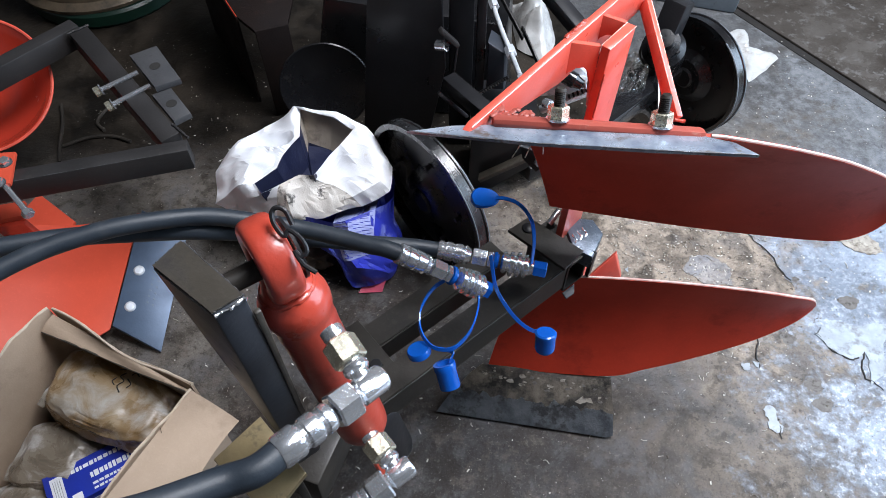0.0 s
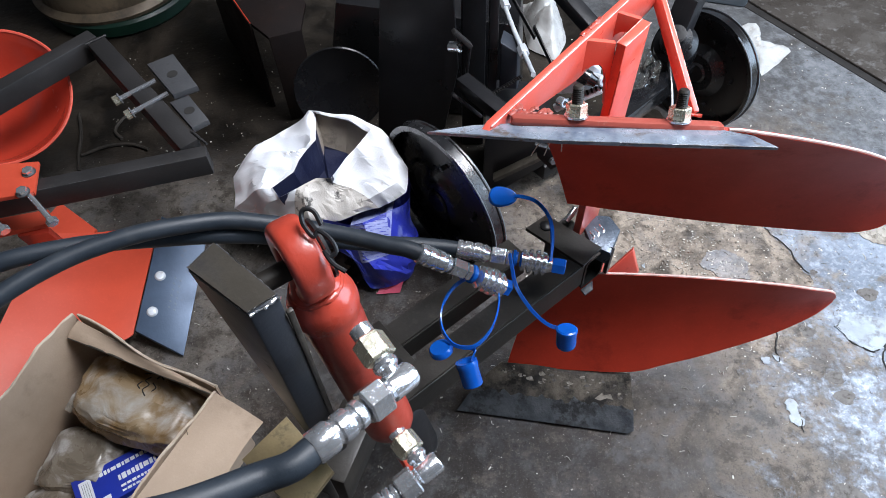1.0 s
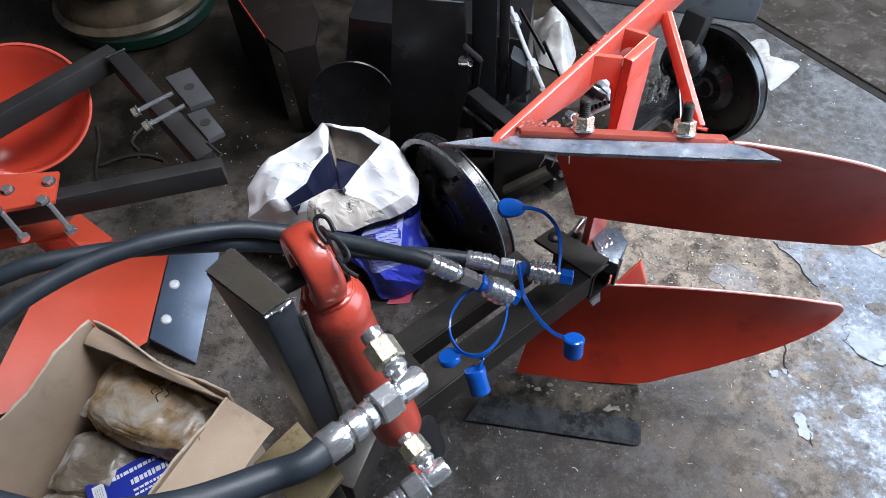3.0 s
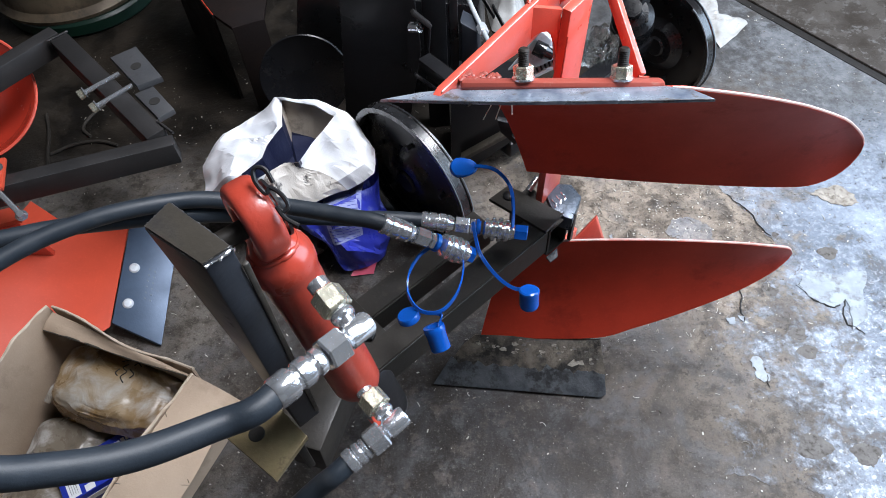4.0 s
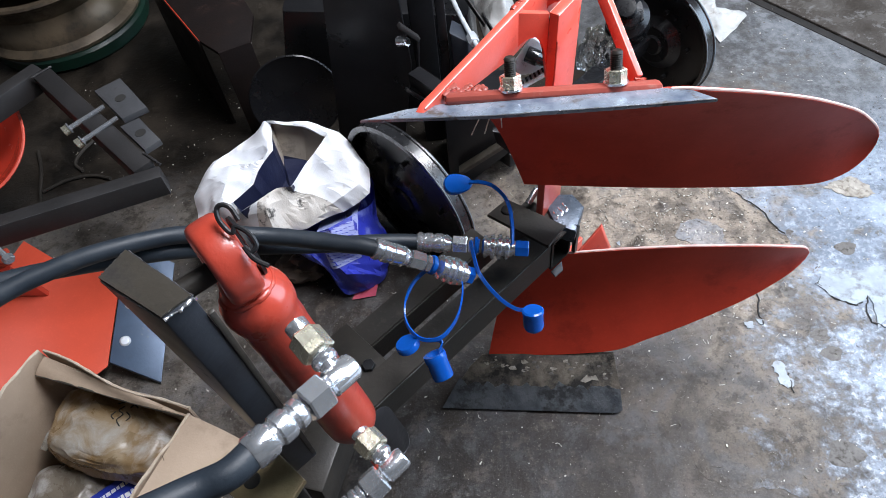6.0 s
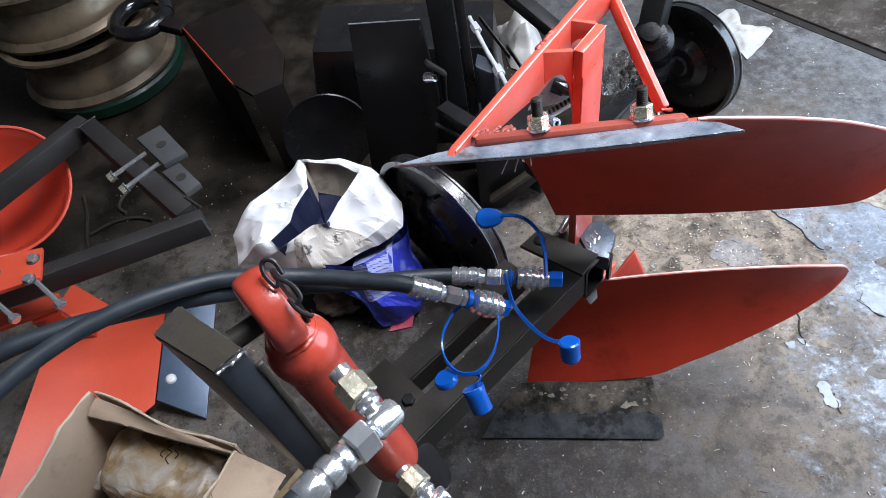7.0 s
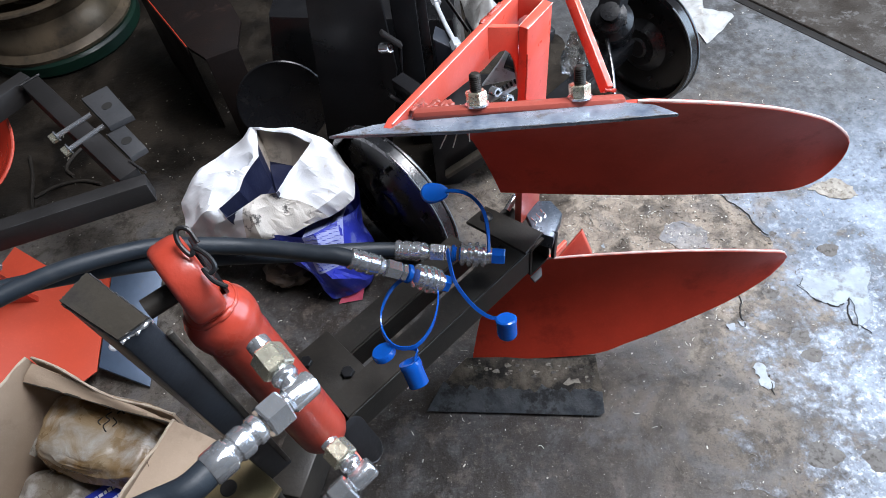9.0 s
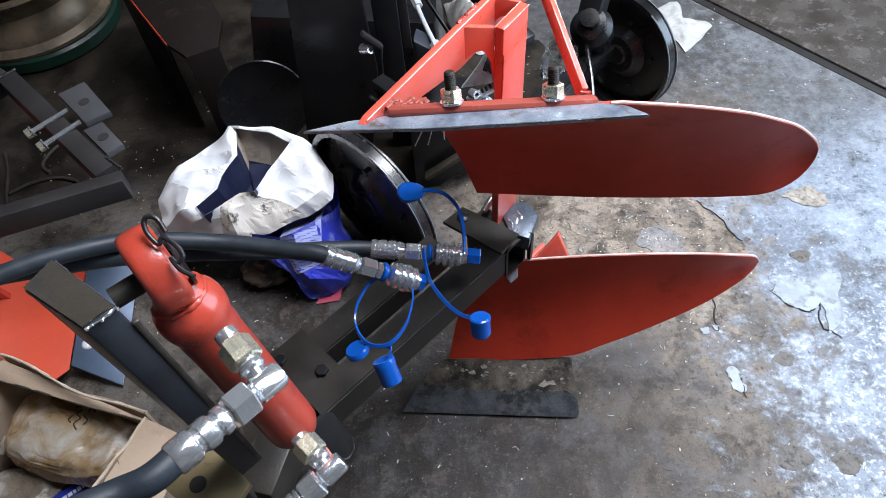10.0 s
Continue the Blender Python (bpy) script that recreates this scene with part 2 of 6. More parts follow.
def grit(t, v, x, y):
    """The colour of the bare slab, brown where dirt lies and bluish grey where it is rubbed, and its coarse and fine grain."""
    n1, n2, n3 = noise_tex(t, v, 2.6, 8, 0.62), noise_tex(t, v, 17.0, 6, 0.66), noise_tex(t, v, 75.0, 5, 0.7)
    n5 = noise_tex(t, v, 5.2, 9, 0.66, 0.3)
    # dry dust between the sack and the second plough
    dust = times(t, span(t, times(t, x, times(t, n5, -0.3), "ADD"), -0.56, -0.74), span(t, times(t, y, times(t, n1, 0.2), "ADD"), 1.56, 1.38))
    # mask that darkens the floor towards the back, with a ragged border
    darker = span(t, times(t, times(t, y, times(t, x, -0.22), "ADD"), times(t, n5, 0.7), "ADD"), 1.48, 1.78)
    darker = times(t, darker, span(t, dust, 0.0, 1.0, 1.0, 0.15))
    # swept, paler ground between the bodies and the doorway
    swept = times(t, span(t, times(t, times(t, x, times(t, y, 0.45), "ADD"), times(t, n5, 0.7), "ADD"), 0.83, 1.22), span(t, times(t, y, times(t, n1, 0.35), "ADD"), 0.70, 1.02, 0.45, 1.0))
    col = blend(t, span(t, n1, 0.43, 0.57), (0.025, 0.019, 0.015), (0.047, 0.043, 0.042))
    n0 = noise_tex(t, v, 1.5, 5, 0.55, 0.5)
    col = blend(t, span(t, n0, 0.50, 0.62, 0, 0.45), col, (0.013, 0.011, 0.010))
    col = blend(t, swept, col, (0.315, 0.260, 0.205))
    col = blend(t, dust, col, (0.125, 0.112, 0.097))
    col = blend(t, span(t, n5, 0.38, 0.50, 0.55, 0), col, (0.028, 0.023, 0.020))
    n8 = noise_tex(t, v, 9.0, 9, 0.70, 0.4)
    col = blend(t, span(t, n8, 0.52, 0.60, 0, 0.62), col, (0.094, 0.090, 0.090))
    col = blend(t, span(t, n8, 0.38, 0.48, 0.75, 0), col, (0.034, 0.026, 0.019))
    col = blend(t, span(t, n2, 0.37, 0.48, 0.70, 0), col, (0.023, 0.017, 0.013))
    col = blend(t, span(t, n2, 0.53, 0.62, 0, 0.50), col, (0.122, 0.098, 0.084))
    col = blend(t, span(t, n3, 0.58, 0.68, 0, 0.45), col, (0.20, 0.18, 0.158))
    col = blend(t, span(t, n3, 0.35, 0.45, 0.70, 0), col, (0.020, 0.014, 0.012))
    n4 = noise_tex(t, v, 210.0, 4, 0.7)
    col = blend(t, span(t, n4, 0.58, 0.68, 0, 0.34), col, (0.24, 0.22, 0.20))
    col = blend(t, span(t, n4, 0.34, 0.44, 0.5, 0), col, (0.016, 0.014, 0.012))
    n10 = noise_tex(t, v, 4.0, 7, 0.62, 1.2)
    col = blend(t, span(t, n10, 0.53, 0.64, 0, 0.50), col, (0.105, 0.104, 0.108))
    col = blend(t, span(t, n10, 0.34, 0.46, 0.55, 0), col, (0.036, 0.028, 0.021))
    col = blend(t, times(t, darker, 0.95), col, blend(t, span(t, n5, 0.42, 0.64), (0.005, 0.004, 0.003), (0.026, 0.020, 0.014)))
    # bright dust specks
    n9 = noise_tex(t, v, 130.0, 2, 0.5)
    col = blend(t, span(t, n9, 0.745, 0.765, 0, 0.8), col, (0.50, 0.48, 0.45))
    return col, n1, n2, n3, n5


def concrete(name, skinned):
    """Worn concrete, darkening towards the back; skinned: under a thin pale blue-grey cement skin with white scrapes,
    brown wear and small holes.
    """
    m, t, b, v = surface(name)
    sep = t.nodes.new("ShaderNodeSeparateXYZ")
    t.links.new(v, sep.inputs[0])
    x, y = sep.outputs[0], sep.outputs[1]
    bare, n1, n2, n3, n5 = grit(t, v, x, y)
    col = bare
    if skinned:
        n6, n7 = noise_tex(t, v, 8.0, 9, 0.74, 0.2), noise_tex(t, v, 28.0, 8, 0.74)
        col = blend(t, span(t, n1, 0.42, 0.60), (0.150, 0.176, 0.216), (0.290, 0.335, 0.400))
        col = blend(t, span(t, n6, 0.38, 0.49, 0.85, 0), col, (0.078, 0.080, 0.086))
        col = blend(t, times(t, times(t, span(t, n7, 0.50, 0.64), span(t, n6, 0.44, 0.62)), span(t, y, 0.75, 1.0, 1.0, 0.45)), col, (0.60, 0.64, 0.69))
        calm = span(t, times(t, y, times(t, n6, 0.3), "ADD"), 0.78, 0.98, 1.0, 0.22)
        col = blend(t, times(t, span(t, n3, 0.54, 0.61, 0, 0.70), calm), col, (0.70, 0.73, 0.77))
        col = blend(t, span(t, n7, 0.34, 0.42, 0.85, 0), col, (0.095, 0.085, 0.076))
        col = blend(t, span(t, n3, 0.33, 0.39, 0.9, 0), col, (0.045, 0.040, 0.036))
        # grey with dirt beyond the bodies
        far = span(t, times(t, y, times(t, n6, 0.5), "ADD"), 1.36, 1.66)
        col = blend(t, times(t, far, 0.8), col, blend(t, span(t, n7, 0.42, 0.58), (0.060, 0.055, 0.049), (0.130, 0.126, 0.120)))
        # worn through towards the middle of the floor
        left = times(t, times(t, x, times(t, n6, 1.25), "ADD"), times(t, n7, 0.55), "ADD")
        left = times(t, left, times(t, times(t, y, -0.25), 0.155, "ADD"), "ADD")
        worn = times(t, span(t, left, 1.76, 1.58), span(t, y, 1.10, 0.72, 0.45, 1.0))
        gone = times(t, span(t, times(t, x, times(t, n6, 0.4), "ADD"), 0.88, 0.76), span(t, times(t, y, times(t, n6, 0.2), "ADD"), 0.86, 0.78))
        worn = times(t, worn, gone, "MAXIMUM")
        # a broad, bluish, half-worn belt before the skin is whole
        thin = times(t, span(t, left, 1.92, 1.66), span(t, y, 0.95, 0.70, 0.0, 0.75))
        col = blend(t, thin, col, blend(t, span(t, n7, 0.44, 0.58), (0.085, 0.085, 0.090), (0.150, 0.165, 0.195)))
        col = blend(t, worn, col, bare)
    t.links.new(col, b.inputs["Base Color"])
    rough = span(t, n5, 0.36, 0.64, 0.34, 0.62)
    if skinned:
        rough = times(t, rough, span(t, worn, 0.0, 1.0, 0.75, 1.0))
    rough = times(t, rough, span(t, n3, 0.3, 0.7, 0.8, 1.3))
    t.links.new(rough, b.inputs["Roughness"])
    h = times(t, times(t, n2, 1.1), times(t, n3, 0.40), "ADD")
    b.inputs["Specular IOR Level"].default_value = 0.25
    t.links.new(bumped(t, h, 0.75, 0.005), b.inputs["Normal"])
    return m


SKIM = concrete("pale_cement_skin", True)
SKIM_PALE = paint("fresh_pale_cement", (0.33, 0.37, 0.40), (0.215, 0.245, 0.275), (0.30, 0.55), large=26.0, fine=120.0, dirt=(0.155, 0.165, 0.18), dirt_at=(0.50, 0.64), dirt_scale=30.0, bump=0.3)
BAND_DARK = paint("dark_blued_edge", (0.030, 0.034, 0.041), (0.085, 0.090, 0.095), (0.34, 0.60), metal=0.2, large=34.0, dirt=(0.017, 0.017, 0.018), dirt_at=(0.50, 0.62), dirt_scale=26.0, bump=0.4)
CHIP_TAN = paint("crumbled_tan_mortar", (0.36, 0.325, 0.275), (0.19, 0.165, 0.135), (0.6, 0.85), large=40.0, dirt=(0.12, 0.10, 0.08), dirt_at=(0.5, 0.65), dirt_scale=60.0, bump=0.6)
PIT_BROWN = paint("brown_pitted_cement", (0.128, 0.116, 0.104), (0.088, 0.079, 0.071), (0.5, 0.75), large=50.0, dirt=(0.05, 0.043, 0.037), dirt_at=(0.5, 0.65), dirt_scale=80.0, bump=0.6)
# pale tone for worn paint and for highlights painted along edges
EDGE = paint("pale_worn_or_lit_edge", (0.72, 0.58, 0.54), (0.58, 0.34, 0.30), (0.4, 0.6), large=30.0)
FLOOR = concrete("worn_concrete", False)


def film_material(name, brown, tan, milky):
    """Thin cloudy plastic, pressed against oily parts in places and milky where it stands off."""
    m, t, b, v = surface(name)
    n, w = noise_tex(t, v, 6.0, 4, 0.55, 0.4), noise_tex(t, v, 15.0, 6, 0.62, 0.5)
    col = blend(t, span(t, n, 0.40, 0.60), brown, tan)
    col = blend(t, span(t, w, 0.50, 0.66, 0, 0.85), col, milky)
    col = blend(t, span(t, w, 0.34, 0.43, 0.6, 0), col, tuple(c * 0.45 for c in brown))
    t.links.new(col, b.inputs["Base Color"])
    t.links.new(span(t, w, 0.35, 0.65, 0.22, 0.42), b.inputs["Roughness"])
    t.links.new(bumped(t, w, 0.30, 0.012), b.inputs["Normal"])
    return m


FILM = film_material("cloudy_clear_plastic", (0.185, 0.108, 0.040), (0.27, 0.205, 0.130), (0.40, 0.38, 0.35))
FILM_PALE = film_material("milky_clear_plastic", (0.150, 0.125, 0.095), (0.26, 0.24, 0.21), (0.44, 0.43, 0.42))


def clear_material():
    """Crinkled clear wrapping film."""
    m, t, b, v = surface("crinkled_clear_film")
    n = noise_tex(t, v, 40.0, 4, 0.6, 0.6)
    t.links.new(blend(t, span(t, n, 0.40, 0.62), (0.92, 0.92, 0.92), (0.70, 0.68, 0.64)), b.inputs["Base Color"])
    b.inputs["Roughness"].default_value = 0.05
    b.inputs["Transmission Weight"].default_value = 1.0
    b.inputs["IOR"].default_value = 1.35
    t.links.new(bumped(t, n, 0.6, 0.01), b.inputs["Normal"])
    return m


CLEAR = clear_material()

# ---- building tools ----
def V(*a):
    return Vector(a)


def thing(name, base, label, category, group="", kind=""):
    ob = new(name)
    ob.location = base
    ob.empty_display_size = 0.05
    return tagged(ob, label, category, group, kind)


def part(name, bm, material, parent=None, label="", sharp=0.6):
    """One mesh object from a bmesh, under a thing or a part; places are in the world."""
    bmesh.ops.recalc_face_normals(bm, faces=bm.faces)
    for f in bm.faces:
        f.smooth = True
    for e in bm.edges:
        if len(e.link_faces) == 2:
            e.smooth = e.calc_face_angle(0.0) < sharp
    me = bpy.data.meshes.new(name)
    bm.to_mesh(me)
    bm.free()
    me.materials.append(material)
    ob = new(name, me)
    if parent is not None:
        ob.parent = parent
        if parent.type == "EMPTY":
            ob.matrix_parent_inverse = Matrix.Translation(-Vector(parent.location))
    return tagged(ob, label)


def axes(o, x, y, z):
    return Matrix(((x[0], y[0], z[0], o[0]), (x[1], y[1], z[1], o[1]), (x[2], y[2], z[2], o[2]), (0, 0, 0, 1)))


def across(d, up=(0, 0, 1)):
    d, up = Vector(d).normalized(), Vector(up)
    if abs(d.dot(up)) > 0.99:
        up = Vector((0, 1, 0))
    side = d.cross(up).normalized()
    return d, side, side.cross(d).normalized()


def box(bm, size, m, bevel=0.0):
    r = bmesh.ops.create_cube(bm, size=1.0, matrix=m @ Matrix.Diagonal((*size, 1)))
    if bevel:
        edges = list({e for v in r["verts"] for e in v.link_edges})
        bmesh.ops.bevel(bm, geom=edges, offset=bevel, segments=2, affect="EDGES", profile=0.5)
    return bm


def bar(p, q, w, h, up=(0, 0, 1), bevel=0.003, bm=None):
    """A bar from p to q, w wide across and h high along up."""
    bm = bm or bmesh.new()
    p, q = Vector(p), Vector(q)
    d, s, u = across(q - p, up)
    return box(bm, ((q - p).length, w, h), axes((p + q) / 2, d, s, u), bevel)


def prism(points, thick, bevel=0.0, bm=None):
    """A flat plate: a closed outline and the vector of its thickness."""
    bm = bm or bmesh.new()
    t = Vector(thick)
    a = [bm.verts.new(Vector(p)) for p in points]
    b = [bm.verts.new(Vector(p) + t) for p in points]
    n = len(a)
    faces = [bm.faces.new(a), bm.faces.new(b[::-1])]
    for i in range(n):
        faces.append(bm.faces.new((a[i], b[i], b[(i + 1) % n], a[(i + 1) % n])))
    if bevel:
        edges = list({e for f in faces[:2] for e in f.edges})
        bmesh.ops.bevel(bm, geom=edges, offset=bevel, segments=2, affect="EDGES", profile=0.5)
    return bm


def lathe(profile, origin, direction, seg=32, bm=None, up=(0, 0, 1)):
    """A body of revolution: rows of (radius, distance along direction)."""
    bm = bm or bmesh.new()
    d, s, u = across(direction, up)
    o = Vector(origin)
    rings = []
    for r, h in profile:
        if r < 1e-6:
            rings.append([bm.verts.new(o + d * h)])
        else:
            rings.append([bm.verts.new(o + d * h + (s * math.cos(a) + u * math.sin(a)) * r) for a in (2 * math.pi * i / seg for i in range(seg))])
    for a, b in zip(rings, rings[1:]):
        for i in range(seg):
            j = (i + 1) % seg
            if len(a) == 1 and len(b) == 1:
                continue
            if len(a) == 1:
                bm.faces.new((a[0], b[i], b[j]))
            elif len(b) == 1:
                bm.faces.new((a[i], b[0], a[j]))
            else:
                bm.faces.new((a[i], b[i], b[j], a[j]))
    for ring in (rings[0], rings[-1]):
        if len(ring) > 2 and profile[0] != profile[-1]:
            bm.faces.new(ring)
    return bm


def smooth_line(points, steps=8):
    """A Catmull-Rom line through the points."""
    p = [Vector(a) for a in points]
    p = [2 * p[0] - p[1]] + p + [2 * p[-1] - p[-2]]
    out = []
    for i in range(1, len(p) - 2):
        for k in range(steps):
            t = k / steps
            a, b, c, d = p[i - 1 : i + 3]
            out.append(0.5 * ((2 * b) + (c - a) * t + (2 * a - 5 * b + 4 * c - d) * t * t + (3 * b - a - 3 * c + d) * t ** 3))
    return out + [p[-2]]


def pipe(points, radius, seg=16, steps=8, flat=1.0, bm=None, caps=True):
    """A round (or flattened) rod along a smooth line; radius may be a list."""
    bm = bm or bmesh.new()
    line = smooth_line(points, steps) if steps > 1 else [Vector(p) for p in points]
    n = len(line)
    d0 = (line[1] - line[0]).normalized()
    side = across(d0)[1]
    rings = []
    for i, p in enumerate(line):
        d = (line[min(i + 1, n - 1)] - line[max(i - 1, 0)]).normalized()
        side = (side - d * side.dot(d)).normalized()
        up = side.cross(d)
        r = radius if isinstance(radius, float) else radius[min(int(i / n * len(radius)), len(radius) - 1)]
        rings.append([bm.verts.new(p + side * math.cos(a) * r + up * math.sin(a) * r * flat) for a in (2 * math.pi * k / seg for k in range(seg))])
    for a, b in zip(rings, rings[1:]):
        for k in range(seg):
            bm.faces.new((a[k], b[k], b[(k + 1) % seg], a[(k + 1) % seg]))
    if caps:
        bm.faces.new(rings[0][::-1])
        bm.faces.new(rings[-1])
    return bm


def ribbon(points, width, thick, up, steps=8):
    """A flat strap along a smooth line."""
    bm = bmesh.new()
    line = smooth_line(points, steps)
    rows = []
    for i, p in enumerate(line):
        d = (line[min(i + 1, len(line) - 1)] - line[max(i - 1, 0)]).normalized()
        w = (Vector(up) - d * d.dot(Vector(up))).normalized()
        t = d.cross(w)
        rows.append([bm.verts.new(p + w * a * width / 2 + t * b * thick / 2) for a, b in ((-1, -1), (1, -1), (1, 1), (-1, 1))])
    for a, b in zip(rows, rows[1:]):
        for k in range(4):
            bm.faces.new((a[k], b[k], b[(k + 1) % 4], a[(k + 1) % 4]))
    bm.faces.new(rows[0])
    bm.faces.new(rows[-1][::-1])
    return bm


def hexagon(p, direction, flats, length, bm=None, turn=0.0):
    """A chamfered hexagonal nut body, flats across, from p along direction."""
    bm = bm or bmesh.new()
    d, s, u = across(direction)
    r = flats / math.sqrt(3)
    c = 0.12 * flats
    rows = []
    for h, k in ((0, 0.9), (c * 0.5, 1), (length - c * 0.5, 1), (length, 0.9)):
        rows.append([bm.verts.new(Vector(p) + d * h + (s * math.cos(a) + u * math.sin(a)) * r * k) for a in (turn + math.pi / 3 * i for i in range(6))])
    for a, b in zip(rows, rows[1:]):
        for i in range(6):
            bm.faces.new((a[i], b[i], b[(i + 1) % 6], a[(i + 1) % 6]))
    bm.faces.new(rows[0])
    bm.faces.new(rows[-1][::-1])
    return bm


def shell(grid, thick, bm=None):
    """A sheet of the given thickness from a grid of points."""
    bm = bm or bmesh.new()
    n, k = len(grid), len(grid[0])
    P = [[Vector(p) for p in row] for row in grid]
    front, back = [], []
    for i in range(n):
        f, b = [], []
        for j in range(k):
            du = P[min(i + 1, n - 1)][j] - P[max(i - 1, 0)][j]
            dv = P[i][min(j + 1, k - 1)] - P[i][max(j - 1, 0)]
            nn = du.cross(dv)
            nn = nn.normalized() if nn.length > 1e-9 else Vector((0, 1, 0))
            f.append(bm.verts.new(P[i][j] - nn * thick / 2))
            b.append(bm.verts.new(P[i][j] + nn * thick / 2))
        front.append(f)
        back.append(b)
    for i in range(n - 1):
        for j in range(k - 1):
            bm.faces.new((front[i][j], front[i + 1][j], front[i + 1][j + 1], front[i][j + 1]))
            bm.faces.new((back[i][j], back[i][j + 1], back[i + 1][j + 1], back[i + 1][j]))
    rim = [(i, 0) for i in range(n)] + [(n - 1, j) for j in range(1, k)] + [(i, k - 1) for i in range(n - 2, -1, -1)] + [(0, j) for j in range(k - 2, 0, -1)]
    for (a, b), (c, d) in zip(rim, rim[1:] + rim[:1]):
        bm.faces.new((front[a][b], back[a][b], back[c][d], front[c][d]))
    return bm


def along(points, u):
    """The point at the share u of a polyline's length."""
    p = [Vector(a) for a in points]
    cuts = [(b - a).length for a, b in zip(p, p[1:])]
    far = u * sum(cuts)
    for a, b, c in zip(p, p[1:], cuts):
        if far <= c:
            return a.lerp(b, far / c)
        far -= c
    return p[-1]

# ---- the shed ----
def ground():
    bm = bmesh.new()
    bmesh.ops.create_grid(bm, x_segments=40, y_segments=40, size=20.0)
    for v in bm.verts:
        v.co.z = 0.0
    return tagged(part("floor", bm, FLOOR), "worn concrete floor with a pale flaking skin", "floor", kind="structure")


def ragged(points, rough, depth, seed, closed=True):
    """A line broken up by shifting midpoints, like the edge of flaking cement."""
    rnd = random.Random(seed)
    pts = [V(*p, 0) for p in points]
    for _ in range(depth):
        out = []
        for a, b in zip(pts, pts[1:] + pts[:1] if closed else pts[1:]):
            d = b - a
            n = V(-d.y, d.x, 0)
            out += [a, a.lerp(b, rnd.uniform(0.38, 0.62)) + n * rnd.uniform(-rough, rough)]
        pts = out if closed else out + pts[-1:]
    return pts


def flakes(floor):
    """The pale skin of the slab towards the doorway, with its holes, cracks and loose flakes."""
    edge = ragged([(0.20, 2.60), (0.36, 2.10), (0.50, 1.75), (0.60, 1.48), (0.66, 1.30), (0.768, 1.092), (0.807, 1.027), (0.838, 0.943), (0.839, 0.879), (0.700, 0.796), (0.660, 0.753), (0.580, 0.658), (0.480, 0.518), (0.450, 0.423), (0.520, 0.345), (0.640, 0.338), (0.705, 0.322), (0.745, 0.292), (0.800, 0.276), (0.90, 0.235)], 0.20, 4, 3, False)
    skin = edge + ragged([(1.05, 0.16), (1.3, -0.30), (1.7, -0.75), (2.3, -0.4), (2.5, 0.4), (2.35, 1.2), (1.9, 1.8)], 0.2, 4, 6, False)
    ob = part("cement_skin", prism([p + V(0, 0, 0.0003) for p in skin], (0, 0, 0.0005)), SKIM, floor, "pale bluish cement skin with flaking edge")

    def patch(name, points, z, thick, material, seed, label="", rough=0.18, depth=3):
        part(name, prism([p + V(0, 0, z) for p in ragged(points, rough, depth, seed)], (0, 0, thick)), material, ob, label)

    patch("pale_patch", [(0.848, 0.799), (0.876, 0.825), (0.906, 0.836), (0.968, 0.818), (1.028, 0.825), (0.979, 0.697), (0.928, 0.663), (0.948, 0.752), (0.915, 0.731), (0.868, 0.763)], 0.0019, 0.0012, SKIM_PALE, 4, "fresh pale cement patch", 0.10)
    patch("chipped_hole", [(0.985, 1.073), (1.03, 1.092), (1.077, 1.091), (1.099, 1.034), (1.06, 1.025), (1.019, 1.047)], 0.0019, 0.0008, CHIP_TAN, 5, "tan chipped hole in the skin")
    for k, (x, y, r) in enumerate(((0.959, 0.885, 0.024), (0.782, 0.787, 0.018), (0.849, 0.953, 0.009), (1.004, 0.927, 0.008), (0.846, 0.764, 0.007), (0.807, 0.670, 0.020), (0.812, 0.622, 0.022), (0.845, 0.385, 0.030), (0.681, 0.383, 0.007), (0.745, 0.41, 0.035))):
        ring = [(x + r * (1 + 0.25 * math.sin(3 * a + k)) * math.cos(a), y + 0.8 * r * math.sin(a)) for a in (2 * math.pi * i / 18 for i in range(18))]
        patch("worn_pit", ring, 0.0007, 0.0003, PIT_BROWN, 20 + k, "", 0.16, 1)
    for k, line in enumerate((((0.708, 0.796), (0.699, 0.753), (0.694, 0.711)), ((0.948, 0.752), (0.926, 0.683), (0.956, 0.656)), ((0.868, 0.765), (0.848, 0.799), (0.868, 0.815)), ((0.838, 0.949), (0.807, 1.030), (0.768, 1.094)), ((0.704, 0.590), (0.698, 0.545)), ((0.868, 0.763), (0.915, 0.731), (0.947, 0.75)))):
        pts = ragged(line, 0.16, 3, 40 + k, False)
        rows = [p + V(0, 0, 0.0023) for p in pts]
        part("crack", pipe(rows, [0.0016, 0.0019, 0.0020, 0.0012], 6, 1, 0.5), DARK, ob, "dark crack")
    for k, pts in enumerate((((0.674, 0.612), (0.690, 0.622), (0.704, 0.606), (0.699, 0.586), (0.706, 0.566), (0.690, 0.557), (0.677, 0.567), (0.682, 0.588)), ((0.655, 0.722), (0.676, 0.724), (0.672, 0.706), (0.658, 0.706)), ((0.684, 0.730), (0.700, 0.724), (0.694, 0.712)), ((0.43, 0.985), (0.44, 0.99), (0.437, 0.975)))):
        patch("loose_flake", pts, 0.0019 if k != 3 else 0.001, 0.0012, SKIM_PALE, 60 + k, "white loose flake", 0.28, 3)
    patch("pale_patch", [(0.575, 0.985), (0.60, 1.02), (0.66, 1.02), (0.70, 0.985), (0.69, 0.935), (0.62, 0.94)], 0.0004, 0.0014, SKIM, 9, "small remnant of pale skin", 0.16)


